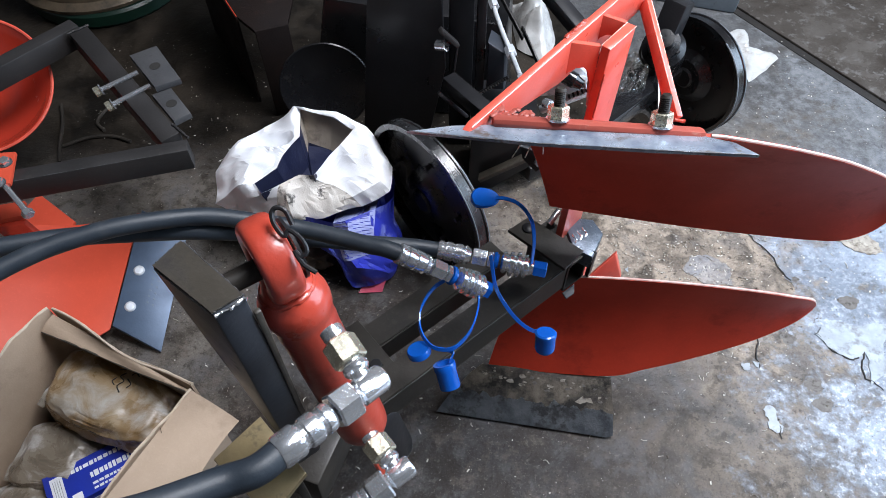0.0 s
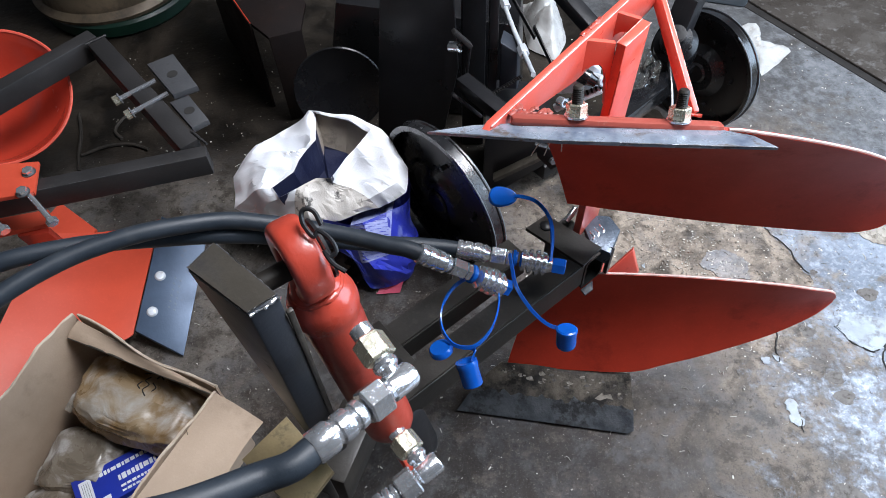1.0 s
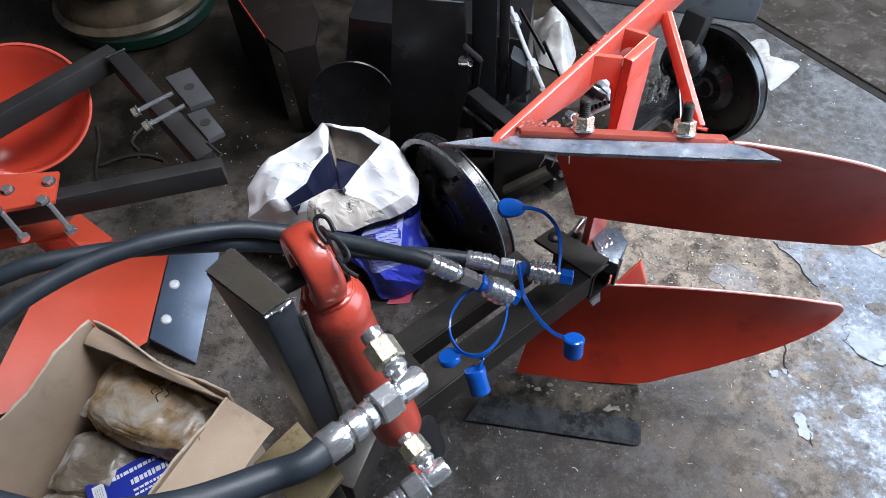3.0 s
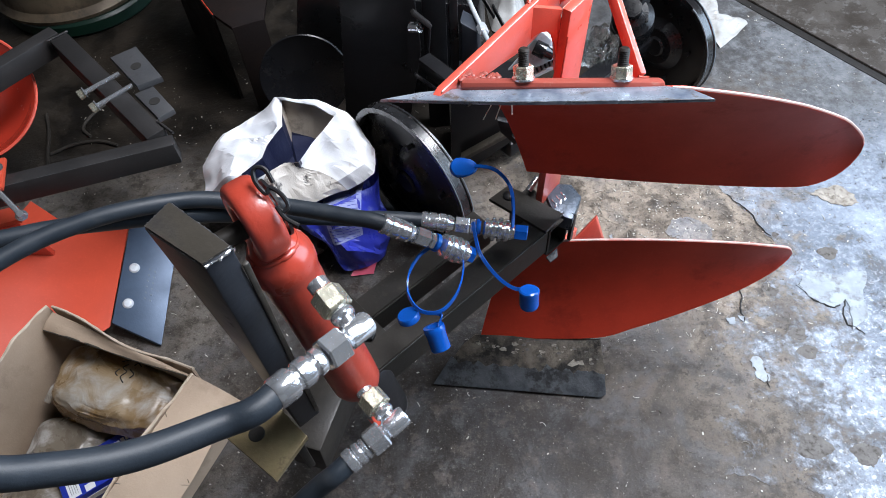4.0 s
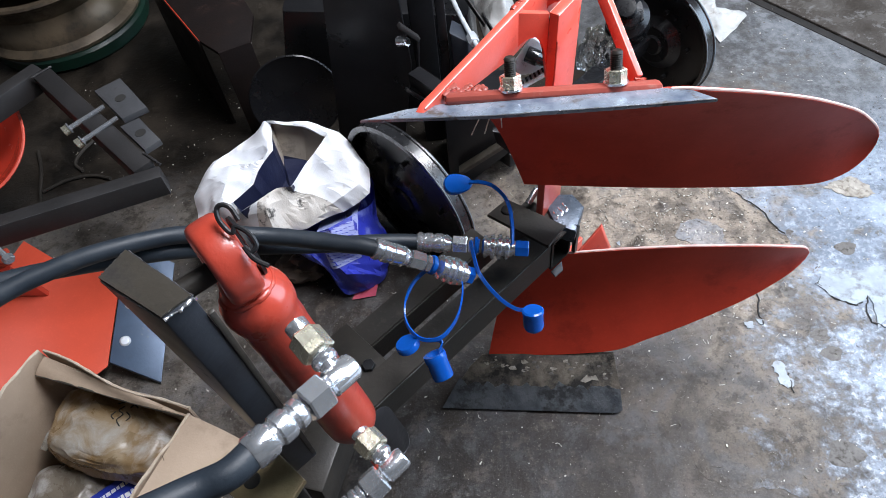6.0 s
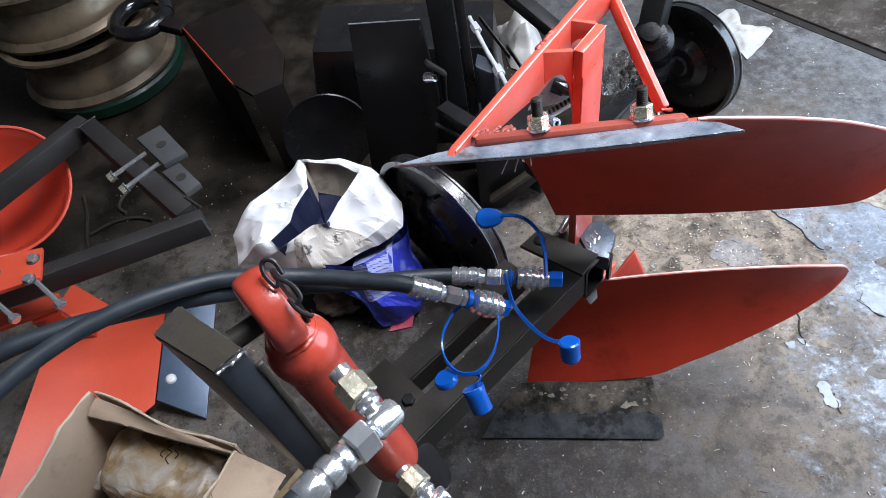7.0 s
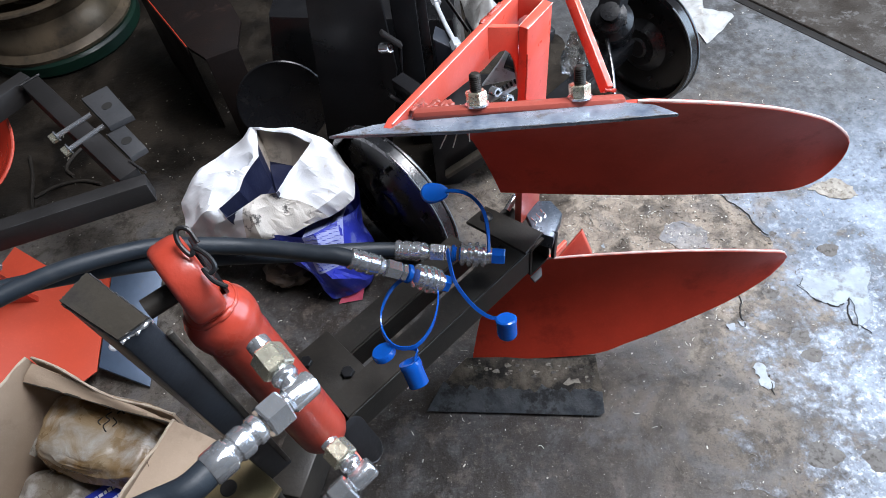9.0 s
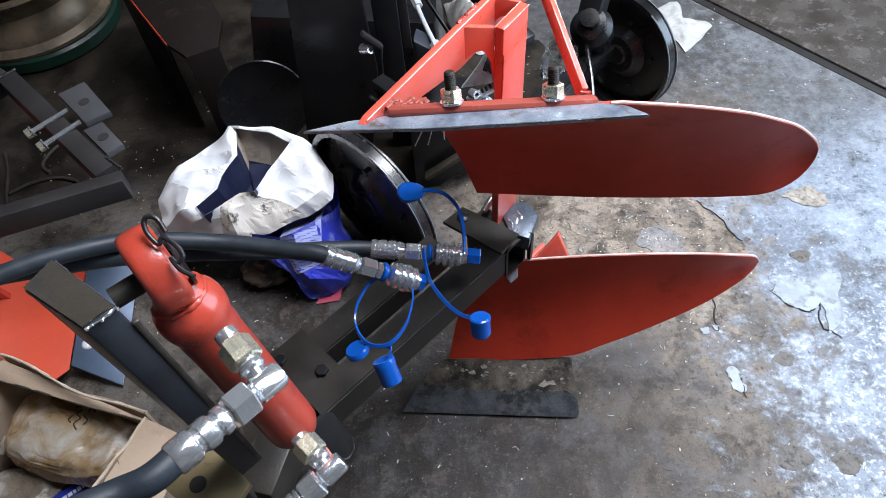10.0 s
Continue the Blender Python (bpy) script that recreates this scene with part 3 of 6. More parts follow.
# unseen walls and roof, added to enclose and shape the daylight
def walls():
    def wall(name, a, b, z0, z1):
        bm = bar((*a, (z0 + z1) / 2), (*b, (z0 + z1) / 2), 0.2, z1 - z0, bevel=0.0)
        tagged(part(name, bm, PLASTER), "dull wall out of view, added to enclose the daylight", "wall", kind="structure")

    wall("wall_west", (-2.9, -3.0), (-2.9, 4.2), 0, 3.5)
    wall("wall_north", (-2.79, 4.3), (2.79, 4.3), 0, 3.5)
    wall("wall_south", (-2.79, -3.1), (2.79, -3.1), 0, 3.5)
    # the east wall leaves a wide doorway
    wall("wall_east_1", (2.9, -3.0), (2.9, -0.2), 0, 3.5)
    wall("wall_east_2", (2.9, 2.1), (2.9, 4.2), 0, 3.5)
    wall("wall_east_3", (2.9, -0.199), (2.9, 2.099), 2.8, 3.5)
    bm = bmesh.new()
    for x0, x1, y0, y1 in ((-3.0, 0.4, -3.2, 4.4), (2.2, 3.0, -3.2, 4.4), (0.4, 2.2, -3.2, 0.15), (0.4, 2.2, 2.15, 4.4)):
        box(bm, (x1 - x0, y1 - y0, 0.1), Matrix.Translation(((x0 + x1) / 2, (y0 + y1) / 2, 3.555)))
    tagged(part("ceiling", bm, PLASTER), "roof out of view, added with an opening to shape the daylight", "ceiling", kind="structure")


def slab():
    """The raised slab edge near the doorway, with its dark joint."""
    a, b = V(0.86, 2.20, 0), V(1.62, 1.10, 0)
    d = (b - a).normalized()
    n = V(-d.y, d.x, 0)
    if n.x < 0:
        n = -n
    pts = [a, b, b + n * 1.2, a + n * 1.2]
    m = [p + V(0, 0, 0.001) for p in pts]
    tagged(part("pavement", prism([p + n * 0.022 for p in m], (0, 0, 0.010), 0.003), SLAB), "raised concrete slab edge beside the doorway", "slab", kind="structure")
    tagged(part("trim", prism([m[0] - n * 0.006, m[1] - n * 0.006, m[1] + n * 0.0215, m[0] + n * 0.0215], (0, 0, 0.002)), JOINT), "dark dirt-filled joint along the slab", "joint", kind="structure")


flakes(ground())
walls()
slab()

# ---- the reversible plough ----
AXIS_Z = 0.4375


def flip(p):
    return V(p[0], p[1], 2 * AXIS_Z - p[2])


def same(p):
    return Vector(p)


def body(plough, turn, upper):
    """One plough body: mouldboard, share, landside, shank, bar, strut and bolts; turn lays it up or down."""
    low = smooth_line([(0.072, 0.692, 0.058), (0.200, 0.672, 0.068), (0.330, 0.657, 0.082), (0.400, 0.662, 0.104), (0.480, 0.668, 0.136), (0.590, 0.680, 0.190), (0.662, 0.693, 0.242), (0.692, 0.706, 0.274)], 6)
    top = smooth_line([(0.152, 0.748, 0.330), (0.230, 0.740, 0.340), (0.340, 0.726, 0.350), (0.450, 0.712, 0.354), (0.560, 0.698, 0.352), (0.630, 0.692, 0.342), (0.672, 0.698, 0.322), (0.694, 0.707, 0.290)], 6)
    if upper:
        low = smooth_line([(0.072, 0.692, 0.058), (0.200, 0.672, 0.066), (0.316, 0.657, 0.077), (0.432, 0.664, 0.109), (0.517, 0.672, 0.140), (0.564, 0.677, 0.162), (0.617, 0.685, 0.193), (0.650, 0.691, 0.222), (0.673, 0.696, 0.247), (0.684, 0.699, 0.264)], 6)
        # the worn upper board keeps a fuller, rounder end
        top = smooth_line([(0.152, 0.748, 0.330), (0.230, 0.740, 0.340), (0.365, 0.723, 0.351), (0.499, 0.706, 0.356), (0.587, 0.696, 0.357), (0.629, 0.693, 0.354), (0.662, 0.695, 0.340), (0.680, 0.697, 0.317), (0.688, 0.699, 0.290), (0.6865, 0.699, 0.269)], 6)
    grid = []
    for i in range(41):
        u = i / 40
        a, b = along(low, u), along(top, u)
        row = []
        for j in range(13):
            v = j / 12
            p = a.lerp(b, v)
            p += V(0, 0.030, 0) * math.sin(math.pi * v) * (1 - 0.75 * u) * min(1.0, (b - a).length / 0.12)
            if upper:
                p.z += 0.034 * (1 - v) ** 2 * max(0.0, 1 - u / 0.40)
            row.append(turn(p))
        grid.append(row)
    board = part("mouldboard", shell(grid, 0.006), RED_FLAT, plough, "red painted curved mouldboard")
    # worn rim of the board, with its back light put into the pale line
    rimline = [row[0] for row in grid[15:]] if upper else [row[-1] for row in grid[4:]]
    part("worn_or_lit_edge", pipe(rimline, [0.0024] * 22 + [0.0018, 0.0011], 8, 1), EDGE, board, "pale line for worn paint and highlight along the edge")

    if upper:
        pts = [(-0.067, 0.606, 0.850), (0.084, 0.581, 0.853), (0.215, 0.569, 0.856), (0.332, 0.560, 0.858), (0.314, 0.586, 0.850), (0.284, 0.600, 0.846), (0.040, 0.622, 0.842), (-0.014, 0.618, 0.844)]
        share, metal, note = pts, STEEL, "bare ground steel share"
    else:
        pts = [(-0.041, 0.610, 0.002), (0.10, 0.588, 0.001), (0.322, 0.551, 0.001), (0.336, 0.556, 0.002), (0.338, 0.600, 0.028), (0.335, 0.660, 0.066), (0.060, 0.702, 0.050), (0.030, 0.682, 0.040)]
        share, metal, note = pts, SHARE_WORN, "earthy worn steel share on the floor"
    share = [V(*p) for p in share]
    n = (share[2] - share[0]).cross(share[5] - share[0]).normalized()
    if n.z < 0:
        n = -n
    mid = share[0]
    flat = [p - n * (p - mid).dot(n) for p in share]
    ob = part("share", prism(flat, n * (0.005 if upper else 0.008), 0.0015), metal, plough, note)
    if not upper:
        # dark rubbed band along the cutting edge, faint stamped marks and a pale chip
        lift = n * 0.0079
        band = [flat[0], flat[1], flat[2], flat[3], flat[3].lerp(flat[4], 0.98), flat[1].lerp(flat[6], 0.44), flat[0].lerp(flat[7], 0.62)]
        rag = []
        rnd = random.Random(31)
        for k in range(41):
            q = along([band[4], band[5], band[6]], k / 40)
            rag.append(q + (flat[5] - flat[2]).normalized() * (0.012 * noise.noise(V(k * 0.31, 2, 0)) + rnd.uniform(-0.006, 0.006)))
        part("cutting_edge", prism([p + lift for p in band[:4] + rag], n * 0.0007), BAND_DARK, ob, "dark rubbed band along the cutting edge")
        p = V(0.280, 0.640, 0.0)
        p -= n * ((p - mid).dot(n) - 0.0079)
        u, w = V(0.020, 0.002, 0), V(0.002, 0.013, 0)
        u, w = u - n * u.dot(n), w - n * w.dot(n)
        part("pale_chip", prism([p - u, p - u * 0.4 - w * 0.5, p + u * 0.3 - w * 0.2, p + u - w * 0.6, p + u * 0.7 + w * 0.5, p + w * 0.4, p - u * 0.2 + w], n * 0.0007), CHIP_TAN, ob, "pale bare chip")
        # rubbed and dusty scuffs on the upper part
        for k in range(44):
            a, w = rnd.uniform(0.06, 0.96), rnd.random() ** 0.8
            q = flat[6].lerp(flat[5], a).lerp(flat[7].lerp(flat[4], a), 0.15 + 0.75 * w) + n * 0.0079
            size = rnd.uniform(0.0015, 0.0055)
            turn = rnd.uniform(0, 6.3)
            ring = [q + ((flat[5] - flat[6]).normalized() * math.cos(turn + 0.9 * j) * 1.8 + (flat[5] - flat[2]).normalized() * math.sin(turn + 0.9 * j)) * size * rnd.uniform(0.35, 1.1) for j in range(7)]
            part("scuff", prism(ring, n * 0.0005), rnd.choice((CHIP_TAN, CHIP_TAN, PIT_BROWN, MAST_DUST)), ob)
        return ob

    # nicked bright edge of the share
    rnd = random.Random(8)
    rim = [along(flat[:4], k / 40) + n * 0.0042 + V(0, rnd.uniform(-0.0002, 0.0004), rnd.uniform(-0.0003, 0.0003)) for k in range(1, 41)]
    part("bright_edge", pipe(rim, [rnd.uniform(0.0002, 0.0010) for _ in range(40)], 6, 1), ZINC, ob, "bright nicked cutting edge")
    return ob


def upper_frame(plough):
    """Landside, flat shank with its gusset, clamping bar, brace, welds and studs of the upper body."""
    d, s = V(0.643, 0.766, 0).normalized(), V(0.766, -0.643, 0).normalized()
    foot = V(-0.001, 0.613, 0)
    # landside plate, tapered to its foot
    out = [(-0.004, 0.852), (0.008, 0.858), (0.62, 0.858), (0.62, 0.794), (0.20, 0.794), (0.08, 0.820), (0.0, 0.846)]
    land = part("landside", prism([foot + d * a + V(0, 0, z) for a, z in out], s * 0.011, 0.0018), RED, plough, "red landside plate")
    rnd = random.Random(6)
    # worn top edge and its highlight, both painted as one pale line
    rim = [foot + s * 0.0102 + d * (0.004 + 0.61 * k / 50) + V(0, 0, 0.8574) for k in range(51)]
    part("worn_or_lit_edge", pipe(rim, [rnd.uniform(0.0003, 0.0011) for _ in range(51)], 6, 1), EDGE, land, "pale line for worn paint and highlight along the top edge")
    # flat shank in front of the landside
    fl, fr = V(0.198, 0.771, 0), V(0.241, 0.821, 0)
    back = -s * 0.014
    lean = V(-0.010, -0.006, -0.52)
    bm = bmesh.new()
    top = [p + V(0, 0, 0.842) for p in (fl, fr, fr + back, fl + back)]
    A, B = [bm.verts.new(p) for p in top], [bm.verts.new(p + lean) for p in top]
    bm.faces.new(A)
    bm.faces.new(B[::-1])
    for k in range(4):
        bm.faces.new((A[k], B[k], B[(k + 1) % 4], A[(k + 1) % 4]))
    bmesh.ops.bevel(bm, geom=list(bm.edges), offset=0.0016, segments=2, affect="EDGES", profile=0.5)
    shank = part("shank", bm, RED, plough, "red flat steel shank")
    # lit and worn top edges of the shank as pale lines
    for p, q in ((fl, fr), (fl + back, fr + back)):
        line = [p.lerp(q, k / 14) + V(0, 0, 0.8412 + 0.0003 * math.sin(k * 2.3)) for k in range(15)]
        part("worn_or_lit_edge", pipe(line, [rnd.uniform(0.0003, 0.0010) for _ in range(15)], 6, 1), EDGE, shank, "pale line for worn paint and highlight along the edge")
    # gusset between landside and shank, arched underneath, and its twin behind: a box open above
    for k, (p, q) in enumerate(((V(0.141, 0.768, 0), fl + back * 0.98), (V(0.190, 0.828, 0), fr + back * 0.98))):
        w = (q - p)
        rim = [p + V(0, 0, 0.856), q + V(0, 0, 0.840), q + V(0, 0, (0.730, 0.810)[k])]
        rim += [p.lerp(q, u) + V(0, 0, z + 0.010 + 0.012 * k) for u, z in ((0.90, 0.772), (0.78, 0.790), (0.6, 0.800), (0.35, 0.801), (0.12, 0.796))]
        rim += [p + V(0, 0, 0.794)]
        n = w.cross(V(0, 0, 1)).normalized()
        part("gusset", prism(rim, -n * 0.008, 0.0012), RED, plough, "red arched gusset plate")
    # bar over the share
    a, b = V(0.034, 0.629, 0.850), V(0.286, 0.609, 0.846)
    n = V(0, 0.42, 0.907).normalized()
    part("clamp_bar", bar(a, b, 0.023, 0.013, n, 0.0060), BAR_RED, plough, "red clamping bar over the share")
    brace_foot, brace_head = V(0.311, 0.752, 0.733), V(0.280, 0.928, 0.806)
    brace = part("strut", bar(brace_foot, brace_head, 0.011, 0.020, (0.35, 0, 1), 0.002), RED, plough, "red brace")
    # highlight along the brace, painted as a pale line
    line = [(brace_foot + V(0.0065, 0.002, 0.0075)).lerp(brace_head + V(0.0065, -0.002, 0.0075), k / 30) for k in range(31)]
    part("worn_or_lit_edge", pipe(line, [rnd.uniform(0.0006, 0.0017) for _ in range(31)], 6, 1), EDGE, brace, "pale line for worn paint and highlight along the edge")
    # weld seams: lumpy beads and spatter
    rnd = random.Random(4)
    for p, q, r in ((V(0.136, 0.774, 0.856), V(0.168, 0.812, 0.856), 0.0036), (V(0.306, 0.747, 0.738), V(0.322, 0.745, 0.736), 0.0026), (V(0.198, 0.772, 0.800), V(0.196, 0.770, 0.720), 0.0014)):
        part("weld_seam", bead(p, q, r), RED_CAST, plough, "lumpy red weld seam")
    bm = bmesh.new()
    for k in range(34):
        c = V(0.030 + 0.052 * rnd.random() ** 1.2, 0.634, 0.853)
        c.y += 0.020 * rnd.random() * (1 - (c.x - 0.03) / 0.08)
        bmesh.ops.create_icosphere(bm, subdivisions=2, radius=1.0, matrix=Matrix.Translation(c) @ Matrix.Rotation(rnd.uniform(0, 3), 4, "Z") @ Matrix.Diagonal((rnd.uniform(0.0025, 0.0060), rnd.uniform(0.0015, 0.0035), rnd.uniform(0.0005, 0.0013), 1)))
    for v in bm.verts:
        v.co += noise.noise_vector(v.co * 260) * 0.0009
    part("weld_patch", bm, BAR_RED, plough, "lumpy red weld patch")
    # two studs with nuts
    for x in (0.112, 0.233):
        p = a.lerp(b, (x - a.x) / (b.x - a.x)) + n * 0.0065
        bm = bmesh.new()
        rows = [(0.0058, 0.0)] + [(0.0060 + 0.0010 * (k % 2), 0.001 + k * 0.00125) for k in range(30)] + [(0.005, 0.040)]
        lathe(rows, p, V(0, 0.30, 0.954), 14, bm)
        stud = part("stud", bm, BLACK_DUSTY, plough, "dark threaded stud")
        part("washer", lathe([(0.0145, 0), (0.0145, 0.0025)], p, n, 20), ZINC, stud)
        part("nut", hexagon(p + n * 0.0025, n, 0.0225, 0.015, turn=0.35), ZINC_YELLOW, stud, "yellowish zinc nut")


def bead(p, q, r):
    """A lumpy weld bead from p to q."""
    bm = pipe([p, p.lerp(q, 0.5), q], r, 14, 24)
    for v in bm.verts:
        v.co += noise.noise_vector(v.co * 190) * r * 0.45 + noise.noise_vector(v.co * 520) * r * 0.22
    return bm


def square_tube(name, o, d, s, length, w, z0, z1, material, parent, label, wall=0.005):
    """An open square tube from o along d, w wide across s."""
    bm = bmesh.new()
    c = [(0, z0), (w, z0), (w, z1), (0, z1)]
    i = [(wall, z0 + wall), (w - wall, z0 + wall), (w - wall, z1 - wall), (wall, z1 - wall)]
    rows = ((o + d * length, i), (o + d * length, c), (o, c), (o, i), (o + d * min(length, 0.2), i))
    rings = [[bm.verts.new(q + s * x + V(0, 0, z)) for x, z in shape] for q, shape in rows]
    for a, b in zip(rings, rings[1:]):
        for k in range(4):
            bm.faces.new((a[k], b[k], b[(k + 1) % 4], a[(k + 1) % 4]))
    bmesh.ops.bevel(bm, geom=[e for e in bm.edges if abs((e.verts[0].co - e.verts[1].co).dot(d)) > length * 0.9], offset=0.003, segments=2, affect="EDGES")
    return part(name, bm, material, parent, label)


def beam(plough):
    d, s = V(-0.775, -0.632, 0).normalized(), V(0.632, -0.775, 0).normalized()
    ridge = V(0.196, 0.708, 0)
    square_tube("beam", ridge - s * 0.050, d, s, 0.425, 0.050, 0.348, 0.418, BLACK_DUSTY, plough, "black square tube beam, dusty")
    square_tube("beam", ridge - s * 0.140 + d * 0.06, d, s, 0.330, 0.050, 0.345, 0.405, BLACK_DUSTY, plough, "black square tube beam, dusty")
    rnd = random.Random(17)
    line = [ridge + d * (0.004 + 0.41 * k / 24) + V(0, 0, 0.4172) + s * rnd.uniform(-0.0008, 0.0002) for k in range(25)]
    part("worn_or_lit_edge", pipe(line, [rnd.uniform(0.0003, 0.0011) for _ in range(40)], 6, 1), PLATE_GREY, plough, "thin grey line along the edge of the beam")
    # short cross tube at the end, its mouth towards the mouldboard
    square_tube("cross_tube", ridge + s * 0.002, -s, -d, 0.100, 0.054, 0.338, 0.420, BLACK_DUSTY, plough, "black cross tube with open end")
    e = ridge + s * 0.004
    part("end_plate", prism([e - d * 0.056 + V(0, 0, 0.345), e - d * 0.056 + V(0, 0, 0.428), e - d * 0.064 + V(0, 0, 0.420), e - d * 0.064 + V(0, 0, 0.345)], s * 0.008, 0.001), BLACK, plough, "black edge plate")
    part("end_tab", prism([e - d * 0.030 + V(0, 0, 0.336), e + d * 0.002 + V(0, 0, 0.336), e + d * 0.004 + s * 0.013 + V(0, 0, 0.334), e - d * 0.016 + s * 0.014 + V(0, 0, 0.334)], (0, 0, 0.005), 0.001), PLATE_GREY, plough, "grey tab")
    # flange with two bolts near the mast
    f = V(-0.168, 0.532, 0)
    flange = part("flange", prism([f + d * a + s * b + V(0, 0, 0.400) for a, b in ((-0.045, -0.060), (0.050, -0.060), (0.050, 0.062), (-0.045, 0.062))], (0, 0, 0.010), 0.002), BLACK_DUSTY, plough, "black bolted flange plate")
    for a, b in ((0.018, -0.036), (-0.018, 0.030)):
        part("bolt", hexagon(f + d * a + s * b + V(0, 0, 0.410), V(0, 0, 1), 0.019, 0.009), BLACK, flange)
    ear_pts = [V(0.091, 0.767, 0.443), V(0.130, 0.797, 0.443), V(0.221, 0.721, 0.443), V(0.184, 0.682, 0.443)]
    ear = part("ear_plate", prism(ear_pts, (0, 0, 0.009), 0.002), BLACK_DUSTY, plough, "dusty black lug plate")
    part("bolt_head", lathe([(0.0115, 0), (0.0115, 0.003), (0.009, 0.005), (0.0, 0.006)], V(0.128, 0.770, 0.452), V(0, 0, 1), 22), BLACK, ear, "black round bolt head")
    rnd = random.Random(23)
    line = [ear_pts[3].lerp(ear_pts[2], k / 16) + V(0, 0, 0.0086) for k in range(17)]
    part("worn_or_lit_edge", pipe(line, [rnd.uniform(0.0004, 0.0014) for _ in range(17)], 6, 1), PLATE_GREY, ear, "thin grey line along the edge")
    part("bolt", lathe([(0.0062, 0), (0.0062, 0.030), (0.005, 0.032)], V(0.168, 0.792, 0.436), V(0.62, 0.70, 0.35), 14), ZINC, ear, "bright bolt end")
    out = ((0.196, 0.790), (0.224, 0.812), (0.250, 0.808), (0.264, 0.774), (0.238, 0.722), (0.206, 0.742))
    pack = prism([V(x, y, 0.392) for x, y in out], (0.004, 0.002, 0.036), 0.006)
    for v in pack.verts:
        v.co += noise.noise_vector(v.co * 60) * 0.0025
    pack = part("packing_piece", pack, PACK_BLUE, plough, "scuffed bluish steel packing piece")
    for k in range(3):
        p = V(0.214 + 0.010 * k, 0.762 + 0.008 * k, 0.428)
        bead = [p + V(0.003 * math.sin(j), 0.004 * j - 0.008, rnd.uniform(-0.001, 0.001)) for j in range(6)]
        part("weld_spatter", pipe(bead, [rnd.uniform(0.0008, 0.0022) for _ in range(8)], 7, 3), ZINC, pack, "bright weld spatter")
    # headstock plate below the mast
    lug = part("headstock_plate", prism([V(-0.331, 0.328, 0.516), V(-0.278, 0.388, 0.516), V(-0.205, 0.310, 0.516), V(-0.244, 0.253, 0.516)], (0, 0, 0.012), 0.002), BRASSY, plough, "oily yellowish steel lug plate with a hole")
    part("hole", lathe([(0.0, 0.0008), (0.0105, 0.0008), (0.0115, 0)], V(-0.275, 0.318, 0.5282), V(0, 0, 1), 24), DARK, lug, "dark bolt hole")
    part("lug_web", bar((-0.216, 0.300, 0.470), (-0.250, 0.350, 0.470), 0.012, 0.090, bevel=0.003), BLACK_DUSTY, plough, "black web under the lug plate")
    part("headstock", bar((-0.238, 0.335, 0.372), (-0.195, 0.455, 0.365), 0.060, 0.085, bevel=0.004), BLACK_DUSTY, plough, "black headstock block")


def mast(plough):
    """The tapered post that carries the ram's pin: a boxed section with a dusty top."""
    a, b = V(-0.755, 0.655, 0).normalized(), V(0.80, 0.60, 0).normalized()
    pts = [V(-0.1945, 0.2815, 0.985), V(-0.1730, 0.2985, 0.985), V(-0.2350, 0.3530, 0.985), V(-0.2525, 0.3270, 0.985)]
    c = sum(pts, V(0, 0, 0)) / 4
    lean = V(-0.0178, 0.0356, -0.445)
    bm = bmesh.new()
    foot = [pts[0] + lean, pts[1] + b * 0.006 + lean, pts[1] + lean + a * 0.046, pts[0] + lean + a * 0.046 + b * 0.012]
    A, B = [bm.verts.new(p) for p in pts], [bm.verts.new(p) for p in foot]
    bm.faces.new(A)
    bm.faces.new(B[::-1])
    for k in range(4):
        bm.faces.new((A[k], B[k], B[(k + 1) % 4], A[(k + 1) % 4]))
    bmesh.ops.bevel(bm, geom=list(bm.edges), offset=0.003, segments=2, affect="EDGES", profile=0.5)
    post = part("mast", bm, MAST_BLACK, plough, "satin black tapered mast post with a dusty top")
    part("mast_cap", prism([p + (p - c) * -0.07 + V(0, 0, 0.0002) for p in pts], (0, 0, 0.002)), MAST_DUST, post, "brown dusty end cap")
    rough = random.Random(5)
    edge = [pts[0].lerp(pts[1], k / 10) + V(rough.uniform(-0.0012, 0.0012), rough.uniform(-0.0012, 0.0012), -0.001) for k in range(11)]
    part("worn_or_lit_edge", pipe(edge, [rough.uniform(0.0008, 0.0018) for _ in range(12)], 8, 2), ZINC, post, "bright bare weld along the edge")
    for p, q in ((pts[0], pts[3]), (pts[1], pts[2]), (pts[3], pts[2])):
        line = [p.lerp(q, k / 24) + V(0, 0, -0.0008) for k in range(1, 24)]
        part("worn_or_lit_edge", pipe(line, [rough.choice((0.0002, 0.0003, 0.0006, 0.0010)) for _ in range(24)], 6, 1), PLATE_GREY, post, "thin grey line along the edge of the cap")
    # dusty cheek beside the post
    q = pts[1] + b * 0.003 + lean * 0.06
    part("cheek", bar(q, q + lean * 0.90, 0.005, 0.006, b, 0.0015), MAST_DUST, plough, "dusty brown cheek strip")
    # pin from the mast through the eye of the ram
    part("pivot_pin", lathe([(0.010, -0.030), (0.010, 0.018), (0.008, 0.020)], V(-0.185, 0.362, 0.930), V(0.83, 0.55, 0.0), 20), BLACK_DUSTY, plough, "oily pivot pin")


